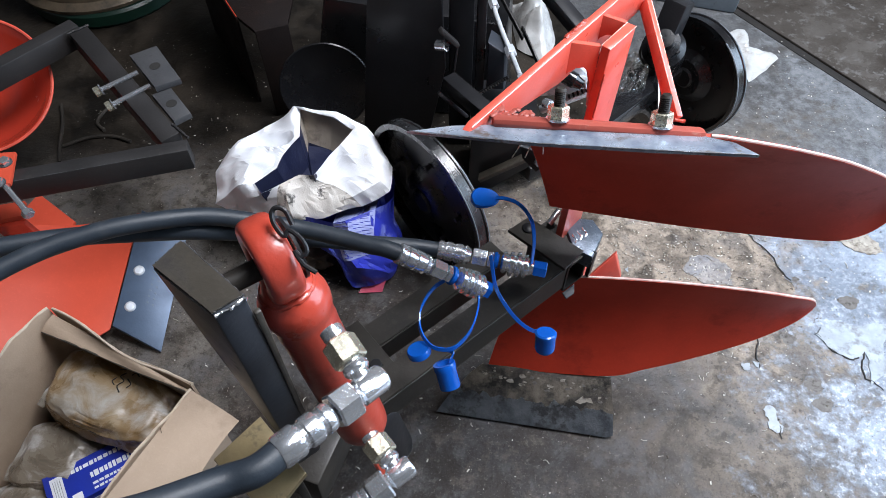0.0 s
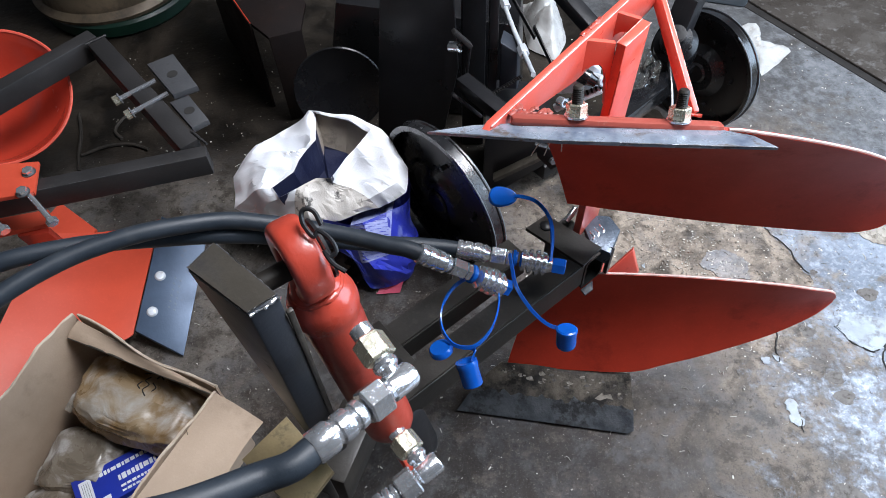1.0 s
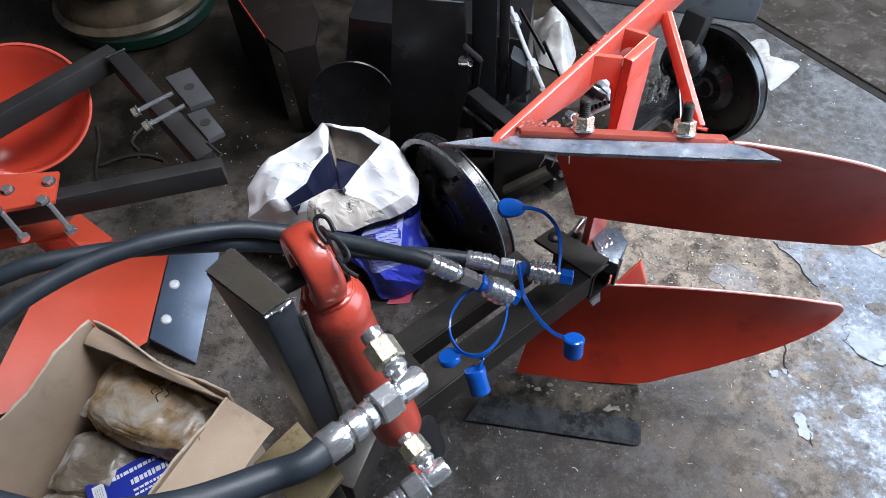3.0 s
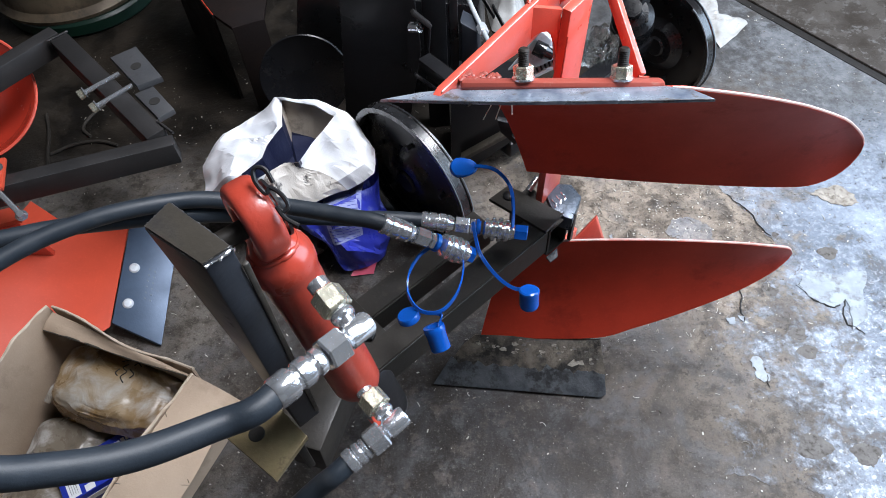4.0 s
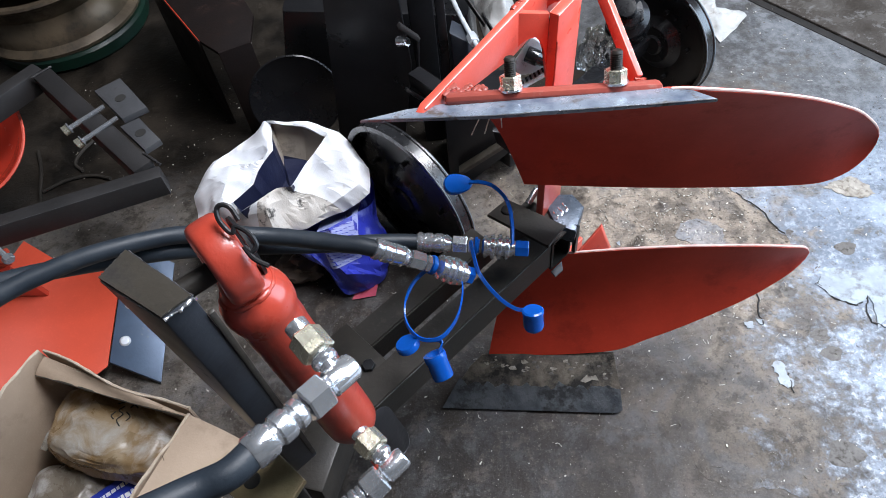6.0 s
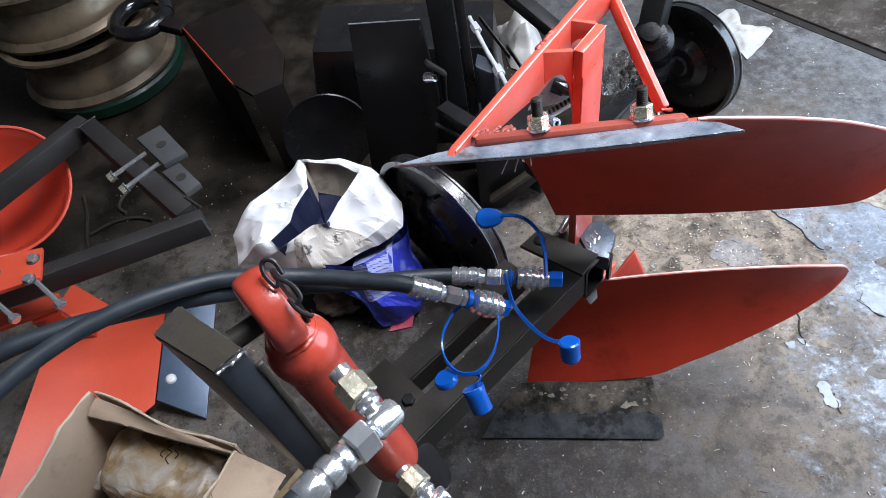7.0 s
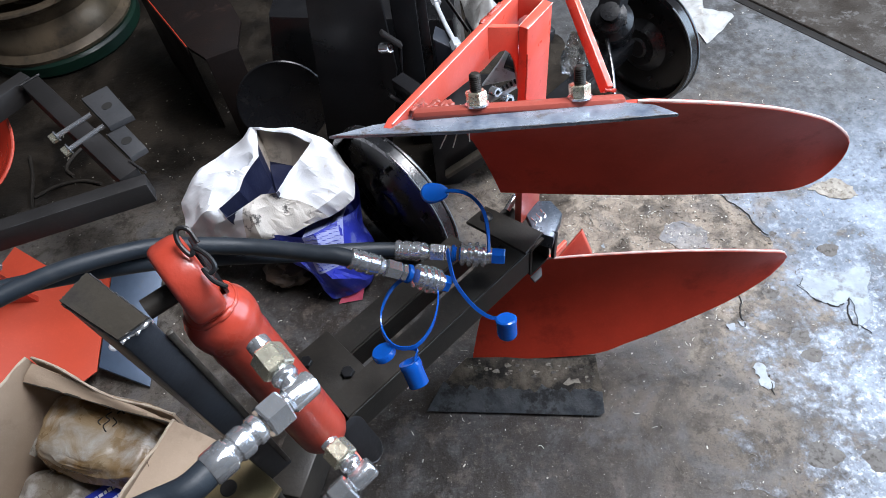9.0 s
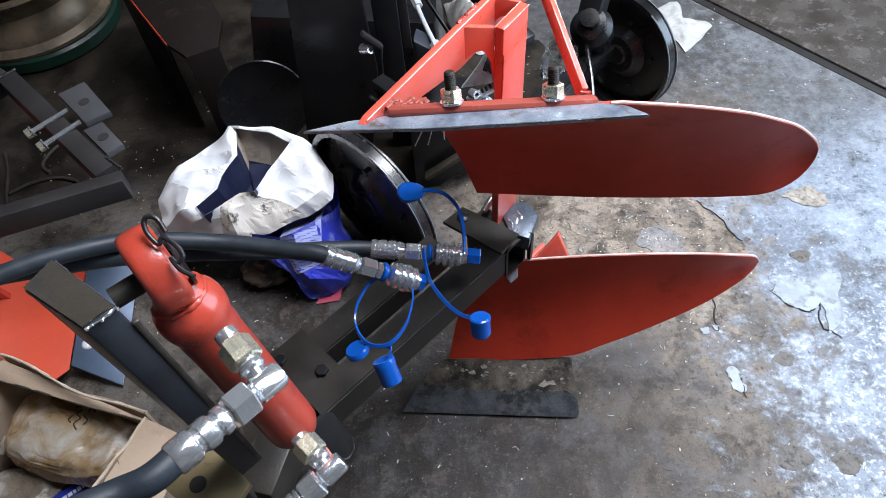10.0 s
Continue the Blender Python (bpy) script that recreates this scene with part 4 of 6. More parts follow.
def ram(plough):
    top, bot = V(-0.168, 0.366, 0.885), V(-0.119, 0.330, 0.640)
    d = (bot - top).normalized()
    L = (bot - top).length
    rows = [(0.0, -0.034), (0.013, -0.034), (0.019, -0.026), (0.0225, -0.014), (0.0275, -0.006), (0.0325, 0.001), (0.0345, 0.009), (0.0348, 0.017), (0.0338, 0.025), (0.0318, 0.031), (0.0310, 0.038), (0.0312, 0.050), (0.0305, 0.060)]
    rows += [(0.0305, L - 0.022), (0.0300, L - 0.010), (0.0268, L - 0.002), (0.019, L + 0.003), (0.0, L + 0.004)]
    cyl = part("hydraulic_ram", lathe(rows, top, d, 40), RED_CAST, plough, "red painted hydraulic ram")
    # eye at the head
    e = top - d * 0.046
    axis = V(0.83, 0.55, 0.0).normalized()
    ring = []
    for k in range(20):
        ang = 2 * math.pi * k / 20
        ring.append((0.0300 + 0.0115 * math.copysign(abs(math.cos(ang)) ** 0.6, math.cos(ang)), 0.0165 * math.copysign(abs(math.sin(ang)) ** 0.6, math.sin(ang))))
    bm = bmesh.new()
    dd, ss, uu = across(axis)
    loops = []
    for r, h in ring:
        loops.append([bm.verts.new(e + dd * h + (ss * math.cos(t) + uu * math.sin(t)) * r) for t in (2 * math.pi * i / 36 for i in range(36))])
    for i in range(20):
        A, B = loops[i], loops[(i + 1) % 20]
        for k in range(36):
            bm.faces.new((A[k], B[k], B[(k + 1) % 36], A[(k + 1) % 36]))
    part("eye", bm, RED_CAST, cyl, "red cast eye")
    # split clip and washer on the pin
    w = e + axis * 0.020
    part("washer", lathe([(0.020, 0), (0.030, 0), (0.030, 0.003), (0.020, 0.003), (0.020, 0)], w, axis, 28), BLACK, cyl, "dark washer")
    clip = [V(-0.149, 0.373, 0.978), V(-0.155, 0.382, 0.985), V(-0.162, 0.384, 0.987), V(-0.166, 0.381, 0.984), V(-0.164, 0.373, 0.979), V(-0.156, 0.365, 0.973), V(-0.152, 0.369, 0.976), V(-0.142, 0.363, 0.972), V(-0.137, 0.355, 0.966), V(-0.142, 0.351, 0.963), V(-0.147, 0.355, 0.966), V(-0.14, 0.346, 0.96), V(-0.129, 0.34, 0.956)]
    part("retaining_clip", pipe(clip, 0.0022, 8, 6), BLACK, cyl, "bent wire retaining clip")
    # lumpy weld round the shoulder
    rnd = random.Random(12)
    dd, ss, uu = across(d)
    for back, r, w in ((-0.007, 0.0255, 0.0030),):
        loop = [top + d * (back + rnd.uniform(-0.0012, 0.0012)) + (ss * math.cos(t) + uu * math.sin(t)) * r for t in (2 * math.pi * k / 22 for k in range(23))]
        part("weld_seam", pipe(loop, [w * rnd.uniform(0.75, 1.15) for _ in range(26)], 10, 3), RED_CAST, cyl, "lumpy red weld seam")
    # rod end below
    part("rod", lathe([(0.014, 0), (0.014, 0.07)], bot, d, 20), ZINC, cyl, "steel rod")
    part("rod_eye", lathe([(0.012, -0.012), (0.020, -0.012), (0.022, -0.009), (0.022, 0.009), (0.020, 0.012), (0.012, 0.012), (0.012, -0.012)], bot + d * 0.078, axis, 28), RED, cyl, "red rod eye")
    # black fork plate beside the rod eye
    c = bot + d * 0.066 + axis * 0.024
    out = [c + ss * (0.016 * math.cos(t)) + d * (0.030 * math.sin(t) + (0.016 if math.sin(t) > 0 else -0.030)) for t in (2 * math.pi * k / 24 for k in range(24))]
    fork = part("fork_plate", prism(out, axis * 0.007, 0.0012), BLACK, cyl, "black rounded fork plate")
    part("worn_or_lit_edge", pipe([p + axis * 0.0068 for p in out[1:12]], [0.0004, 0.0010, 0.0006, 0.0012, 0.0005], 6, 2), PLATE_GREY, fork, "rubbed grey rim")
    return cyl


def fitting(cyl, port, knee, tail, size, label):
    """A steel elbow: nut on the port, elbow body, hose nut and crimped ferrule. Returns the hose's start."""
    port, knee, tail = Vector(port), Vector(knee), Vector(tail)
    d1, d2 = (knee - port).normalized(), (tail - knee).normalized()
    L1 = (knee - port).length
    el = part("elbow_fitting", lathe([(size * 0.40, -0.008), (size * 0.40, 0.0), (size * 0.34, 0.004), (size * 0.34, L1), (size * 0.30, L1 + size * 0.3)], port, d1, 20), ZINC, cyl, label)
    part("nut", hexagon(port + d1 * 0.004, d1, size * 1.05, L1 * 0.45), ZINC_YELLOW, el, "zinc nut")
    part("collar", lathe([(size * 0.42, 0), (size * 0.46, 0.002), (size * 0.46, 0.006), (size * 0.38, 0.009)], port + d1 * (L1 * 0.45 + 0.006), d1, 20), ZINC, el)
    back = knee - d2 * size * 0.62
    part("elbow_body", lathe([(0.0, 0), (size * 0.40, 0), (size * 0.47, 0.003), (size * 0.47, size * 1.0), (size * 0.36, size * 1.1), (size * 0.36, size * 1.3)], back, d2, 24), ZINC, el)
    p = back + d2 * size * 1.2
    part("hose_nut", hexagon(p, d2, size * 1.12, size * 0.85), ZINC, el)
    p = p + d2 * size * 0.9
    Lf = (tail - p).dot(d2)
    rows = [(size * r, Lf * z) for r, z in ((0.36, 0), (0.44, 0.02), (0.49, 0.06), (0.50, 0.17), (0.43, 0.20), (0.42, 0.25), (0.51, 0.29), (0.53, 0.34), (0.52, 0.50), (0.45, 0.54), (0.45, 0.59), (0.545, 0.63), (0.56, 0.68), (0.55, 0.96), (0.50, 1.0))]
    part("ferrule", lathe(rows, p, d2, 12), ZINC, el, "crimped steel ferrule")
    return p + d2 * Lf, d2


def hoses(plough, cyl):
    s1, d1 = fitting(cyl, (-0.1217, 0.3203, 0.8814), (-0.0897, 0.2763, 0.8724), (-0.157, 0.211, 0.888), 0.027, "zinc plated elbow fitting")
    part("hose", pipe([s1 - d1 * 0.004, s1 + d1 * 0.02, (-0.198, 0.187, 0.893), (-0.252, 0.158, 0.916), (-0.300, 0.142, 0.942), (-0.343, 0.135, 0.972), (-0.43, 0.16, 1.01), (-0.52, 0.24, 1.02)], 0.0128, 18, 8), RUBBER, plough, "black rubber hydraulic hose")
    s2, d2 = fitting(cyl, (-0.108, 0.308, 0.664), (-0.074, 0.268, 0.660), (-0.130, 0.228, 0.648), 0.027, "zinc plated elbow fitting")
    part("hose", pipe([s2 - d2 * 0.004, s2 + d2 * 0.02, (-0.172, 0.206, 0.625), (-0.235, 0.17, 0.58), (-0.30, 0.13, 0.50), (-0.38, 0.10, 0.42)], 0.0125, 18, 8), RUBBER, plough, "black rubber hydraulic hose")

    def coupler(line, a, b, start):
        """A long hose that ends in a quick coupler from a to b."""
        a, b = Vector(a), Vector(b)
        d = (b - a).normalized()
        hose = part("hose", pipe([*line, start, a + d * 0.006], 0.0130, 18, 8), RUBBER, plough, "black rubber hydraulic hose")
        rows = [(0.0130, 0), (0.0160, 0.001)]
        for k in range(3):
            rows += [(0.0164, 0.004 + 0.016 * k), (0.0164, 0.0075 + 0.016 * k), (0.0146, 0.009 + 0.016 * k), (0.0146, 0.013 + 0.016 * k), (0.0164, 0.0145 + 0.016 * k)]
        rows += [(0.011, 0.056)]
        part("ferrule", lathe(rows, a, d, 12), ZINC, hose, "crimped steel ferrule")
        part("nut", hexagon(a + d * 0.058, d, 0.026, 0.024), ZINC, hose, "zinc nut")
        part("cap_ring", lathe([(0.0145, 0), (0.0150, 0.001), (0.0150, 0.005), (0.012, 0.006), (0.012, 0.008)], a + d * 0.094, d, 22), BLUE, hose, "blue plastic ring")
        part("spacer", hexagon(a + d * 0.084, d, 0.0245, 0.009), ZINC, hose, "narrow zinc hexagon")
        L = (b - a).length
        c = 0.106
        rows = [(0.012, c)]
        for g, r in ((0.002, 0.0185), (0.0135, 0.0205), (0.025, 0.0215), (0.0365, 0.0195)):
            rows += [(r - 0.0035, c + g), (r, c + g + 0.0012), (r, c + g + 0.0062), (r - 0.0035, c + g + 0.0074), (0.0148, c + g + 0.0082), (0.0148, c + g + 0.0106)]
        rows += [(0.0140, c + 0.050), (0.0140, L - 0.030), (0.0125, L - 0.028), (0.0125, L - 0.022)]
        part("quick_coupler", lathe(rows, a, d, 26), ZINC, hose, "knurled steel quick coupler")
        part("end_cap", hexagon(b - d * 0.022, d, 0.025, 0.022), BLUE, hose, "blue plastic hexagonal plug")
        return hose

    h1 = coupler([(-0.745, 0.277, 0.701), (-0.692, 0.373, 0.707), (-0.639, 0.454, 0.708), (-0.608, 0.492, 0.708), (-0.569, 0.530, 0.704), (-0.526, 0.562, 0.698), (-0.460, 0.598, 0.686), (-0.376, 0.634, 0.660), (-0.314, 0.642, 0.641), (-0.252, 0.645, 0.621), (-0.212, 0.640, 0.614), (-0.171, 0.630, 0.611), (-0.134, 0.619, 0.610)], (-0.092, 0.606, 0.609), (0.046, 0.598, 0.516), (-0.111, 0.613, 0.610))
    h2 = coupler([(-0.851, 0.440, 0.675), (-0.752, 0.487, 0.695), (-0.674, 0.527, 0.697), (-0.635, 0.548, 0.695), (-0.591, 0.569, 0.685), (-0.538, 0.590, 0.671), (-0.460, 0.613, 0.649), (-0.391, 0.626, 0.636), (-0.335, 0.643, 0.610), (-0.266, 0.655, 0.584), (-0.212, 0.662, 0.565), (-0.155, 0.671, 0.544), (-0.096, 0.681, 0.524)], (-0.034, 0.686, 0.505), (0.144, 0.652, 0.492), (-0.063, 0.685, 0.513))
    # blue dust caps on their straps
    part("strap", ribbon([(0.052, 0.662, 0.520), (0.053, 0.628, 0.530), (0.058, 0.590, 0.530), (0.078, 0.545, 0.535), (0.100, 0.516, 0.542), (0.123, 0.506, 0.546)], 0.0056, 0.0026, V(0.7, 0.2, 0.6)), BLUE, h2, "blue plastic strap")
    p, d = V(0.124, 0.506, 0.550), V(0.0, -0.42, -0.9).normalized()
    part("dust_cap", lathe([(0.0, 0), (0.0135, 0), (0.0158, 0.002), (0.0160, 0.006), (0.0152, 0.008), (0.0152, 0.027), (0.0138, 0.032), (0.0105, 0.0355), (0.0, 0.037)], p, d, 28), BLUE, h2, "blue plastic dust cap")
    part("strap", ribbon([(-0.012, 0.603, 0.550), (-0.040, 0.588, 0.540), (-0.058, 0.560, 0.530), (-0.060, 0.525, 0.527), (-0.042, 0.495, 0.527), (-0.012, 0.490, 0.530), (0.014, 0.515, 0.534), (0.027, 0.555, 0.530), (0.030, 0.598, 0.526)], 0.0056, 0.0026, V(0.2, 0.5, 0.8)), BLUE, h1, "blue plastic strap loop")
    p, d = V(-0.066, 0.494, 0.508), V(-0.9, 0.1, 0.25).normalized()
    part("dust_cap", lathe([(0.0, 0), (0.016, 0), (0.018, 0.002), (0.018, 0.009), (0.016, 0.012), (0.0, 0.012)], p + V(0.006, -0.002, 0), V(-0.25, 0.30, 0.92), 24), BLUE, h1, "blue plastic dust cap")
    p, d = V(-0.020, 0.463, 0.500), V(0.25, -0.66, -0.7).normalized()
    part("dust_cap", lathe([(0.0, -0.012), (0.004, -0.012), (0.011, -0.018), (0.0165, -0.018), (0.0170, -0.015), (0.0170, -0.009), (0.0160, -0.007), (0.0160, 0.019), (0.0150, 0.021), (0.0, 0.021)], p, d, 24), BLUE, h1, "blue plastic dust cap")
    part("strap", ribbon([(-0.030, 0.492, 0.525), (-0.012, 0.488, 0.522), (-0.016, 0.474, 0.514)], 0.0056, 0.0026, V(0.2, 0.5, 0.8)), BLUE, h1, "blue plastic strap")
    part("strap", ribbon([(0.118, 0.652, 0.512), (0.120, 0.672, 0.545), (0.116, 0.698, 0.566), (0.098, 0.724, 0.575), (0.074, 0.738, 0.574), (0.050, 0.745, 0.566)], 0.0056, 0.0026, V(0.5, 0.6, 0.3)), BLUE, h2, "blue plastic strap")
    # flat teardrop cap at the strap's free end
    bm = lathe([(0.0, 0), (0.015, 0), (0.017, 0.003), (0.017, 0.011), (0.015, 0.014), (0.006, 0.016), (0.0, 0.016)], V(0.036, 0.752, 0.556), V(0.1, -0.45, 0.88), 28)
    for v in bm.verts:
        k = max(0.0, (v.co - V(0.036, 0.752, 0.556)).dot(V(0.90, -0.30, 0.30)) - 0.004)
        v.co += V(0.90, -0.30, 0.30) * k * 0.9
    part("dust_cap", bm, BLUE, h2, "flat blue teardrop dust cap")



def reversible_plough():
    plough = thing("reversible_plough", (0.14, 0.6, 0), "red and black reversible plough with hydraulic ram on the concrete", "plough")
    body(plough, same, False)
    body(plough, flip, True)
    upper_frame(plough)
    # the lower body's shank and brace behind its mouldboard
    s = V(0.638, -0.77, 0).normalized()
    part("landside", prism([V(0.14, 0.80, 0.004), V(0.33, 0.97, 0.004), V(0.33, 0.97, 0.07), V(0.14, 0.80, 0.07)], s * 0.010, 0.002), RED, plough, "red landside bar")
    part("brace", prism([V(0.322, 0.82, 0.300), V(0.262, 0.79, 0.240), V(0.262, 0.80, 0.05), V(0.350, 0.83, 0.05), V(0.350, 0.82, 0.215)], (0.004, 0.010, 0), 0.002), RED, plough, "red brace")
    beam(plough)
    mast(plough)
    cyl = ram(plough)
    hoses(plough, cyl)


reversible_plough()

# ---- the second plough, on its side ----
def second_plough():
    pl = thing("orange_plough", (-0.85, 1.0, 0), "orange-red plough with charcoal frame lying on the floor", "plough")
    # mouldboard and share, share edge on the floor
    grid = []
    for i in range(25):
        u = i / 24
        row = []
        for j in range(13):
            v = j / 12
            a = V(-0.792, 0.790, 0.046).lerp(V(-0.774, 1.078, 0.112), v)
            b = V(-1.050, 0.54, 0.150).lerp(V(-1.020, 1.01, 0.155), v)
            p = a.lerp(b, u)
            p.z -= 0.022 * math.sin(math.pi * u)
            row.append(p)
        grid.append(row)
    part("mouldboard", shell(grid, 0.006), ORANGE, pl, "orange-red painted mouldboard")
    sh = part("share", prism([V(-0.681, 0.752, 0.002), V(-0.663, 1.040, 0.068), V(-0.772, 1.086, 0.110), V(-0.790, 0.798, 0.044)], (0.004, -0.001, 0.009), 0.0018), SHARE_BLUE, pl, "blued steel share with two rivets")
    along_share, over_share = V(0.018, 0.288, 0.066), V(0.109, -0.046, -0.042)
    corner = V(-0.786, 0.797, 0.0535)
    lift = over_share.cross(along_share).normalized()
    for u, w in ((0.205, 0.24), (0.510, 0.24)):
        part("rivet", lathe([(0.0125, -0.002), (0.0125, 0.001), (0.009, 0.004), (0.0, 0.0048)], corner + along_share * u + over_share * w, lift, 22), ALLOY, sh, "bright rivet head")
    for k in range(6):
        for j in range(2):
            p = corner + along_share * (0.30 + 0.050 * k) + over_share * (0.52 + 0.11 * j) + lift * 0.0004
            e, g = over_share * 0.06, along_share * 0.022
            part("stamped_mark", prism([p, p + e * 0.7, p + e * 0.7 + g * 0.6, p + g * 0.6], lift * 0.0004), SHARE_MARK, sh)
    # frame of square tube, welded at the corners
    z0 = 0.372

    def beam_to(name, a, b, w=0.045, h=0.056):
        return part(name, bar((*a, z0), (*b, z0), w, h, bevel=0.003), FRAME_GREY, pl, "charcoal square tube")

    low = beam_to("frame_tube", (-0.558, 1.032), (-1.50, 0.790), 0.034)
    # highlight of the front top edge, painted as a grey line
    rnd = random.Random(2)
    line = [V(-0.553, 1.0175, 0.3990).lerp(V(-1.49, 0.7765, 0.3990), k / 50) for k in range(51)]
    part("worn_or_lit_edge", pipe(line, [rnd.choice((0.0003, 0.0005, 0.0008)) for _ in range(51)], 6, 1), PLATE_GREY, low, "thin grey line along the edge")
    beam_to("frame_tube", (-0.905, 1.415), (-0.598, 1.053))
    beam_to("frame_tube", (-0.925, 1.445), (-1.50, 0.783), 0.040)
    part("weld_seam", bead(V(-0.602, 1.090, 0.401), V(-0.560, 1.050, 0.401), 0.003), FRAME_GREY, pl, "charcoal weld seam")
    part("weld_seam", bead(V(-0.925, 1.398, 0.401), V(-0.885, 1.432, 0.401), 0.003), FRAME_GREY, pl, "charcoal weld seam")
    # two lug plates clamped by bright bolts
    for a, b, c, d, z in (((-0.741, 1.293), (-0.688, 1.328), (-0.606, 1.213), (-0.656, 1.185), 0.405), ((-0.668, 1.180), (-0.632, 1.205), (-0.569, 1.122), (-0.600, 1.097), 0.388)):
        lug = part("lug_plate", prism([V(*p, z) for p in (a, b, c, d)], (0, 0, 0.016), 0.002), PLATE_GREY, pl, "grey flame-cut lug plate with a hole")
        m = (V(*a, 0) + V(*b, 0) + V(*c, 0) + V(*d, 0)) / 4
        part("hole", lathe([(0.012, 0), (0.012, 0.0025)], (m.x, m.y, z + 0.0145), V(0, 0, 1), 20), DARK, lug, "dark hole")
    for p, q, e in (((-0.715, 1.250, 0.408), (-0.780, 1.208, 0.400), (-0.800, 1.195, 0.397)), ((-0.676, 1.206, 0.408), (-0.742, 1.160, 0.400), (-0.760, 1.147, 0.397))):
        bolt = part("clamp_bolt", pipe([p, e], 0.0055, 12, 1), ZINC, pl, "bright clamp bolt")
        d = (Vector(e) - Vector(q)).normalized()
        part("nut", hexagon(Vector(e) - d * 0.012, d, 0.019, 0.013), ZINC_YELLOW, bolt, "zinc nut")
        part("washer", lathe([(0.013, 0), (0.013, 0.0025)], Vector(e) - d * 0.016, d, 18), ZINC, bolt)
    # dished red disc
    o, n = V(-1.175, 1.325, 0.30), V(0.22, -0.42, 0.88).normalized()
    prof = [(1.06 * r, h) for r, h in [(0.0, -0.098), (0.04, -0.094), (0.08, -0.078), (0.12, -0.046), (0.148, -0.010), (0.164, 0.014), (0.168, 0.016), (0.170, 0.012), (0.154, -0.014), (0.124, -0.052), (0.08, -0.084), (0.04, -0.100), (0.0, -0.104)]]
    bowl = part("dished_disc", lathe(prof, o, n, 64), BOWL_RED, pl, "glossy red dished disc")
    part("worn_or_lit_edge", lathe([(0.174, 0.0165), (0.178, 0.0185), (0.181, 0.0165), (0.178, 0.0140), (0.174, 0.0165)], o, n, 64), RED, bowl, "paler red rim")
    # clamp plate with bolts
    clamp = part("clamp_plate", prism([V(-1.230, 0.975, 0.402), V(-0.898, 1.000, 0.402), V(-0.878, 0.915, 0.402), V(-1.200, 0.845, 0.402)], (0, 0, 0.012), 0.003), ORANGE, pl, "orange-red clamp plate")
    for x, y in ((-0.906, 0.968), (-0.899, 0.914), (-0.985, 0.945), (-0.990, 0.890)):
        part("bolt", hexagon(V(x, y, 0.414), V(0, 0, 1), 0.019, 0.010, turn=x * 9), ZINC, clamp, "bright bolt head")
        part("washer", lathe([(0.014, 0), (0.014, 0.002)], (x, y, 0.4135), V(0, 0, 1), 18), PLATE_GREY, clamp)
    for p, q in ((V(-0.892, 0.915, 0.408), V(-0.834, 0.858, 0.385)), (V(-0.985, 0.895, 0.408), V(-0.925, 0.840, 0.385))):
        bolt = part("clamp_bolt", pipe([p, q], 0.0058, 12, 1), ZINC, pl, "bright clamp bolt")
        d = (q - p).normalized()
        part("nut", hexagon(q - d * 0.010, d, 0.020, 0.013), ZINC, bolt, "bright nut")
    part("shank", prism([V(-1.26, 0.915, 0.262), V(-0.943, 0.985, 0.262), V(-0.925, 0.945, 0.262), V(-1.26, 0.855, 0.262)], (0, 0, 0.014), 0.003), ORANGE, pl, "orange-red shank plate")
    part("shank", prism([V(-0.998, 0.935, 0.262), V(-0.932, 0.945, 0.262), V(-0.935, 0.985, 0.06), V(-1.010, 0.980, 0.06)], (0.003, -0.016, 0), 0.003), BOWL_RED, pl, "glossy red shank")
    part("point", prism([V(-1.079, 1.180, 0.06), V(-0.962, 1.095, 0.05), V(-0.975, 1.060, 0.045), V(-1.130, 1.060, 0.055)], (0, 0, 0.010), 0.002), ORANGE, pl, "orange-red wedge plate")


second_plough()


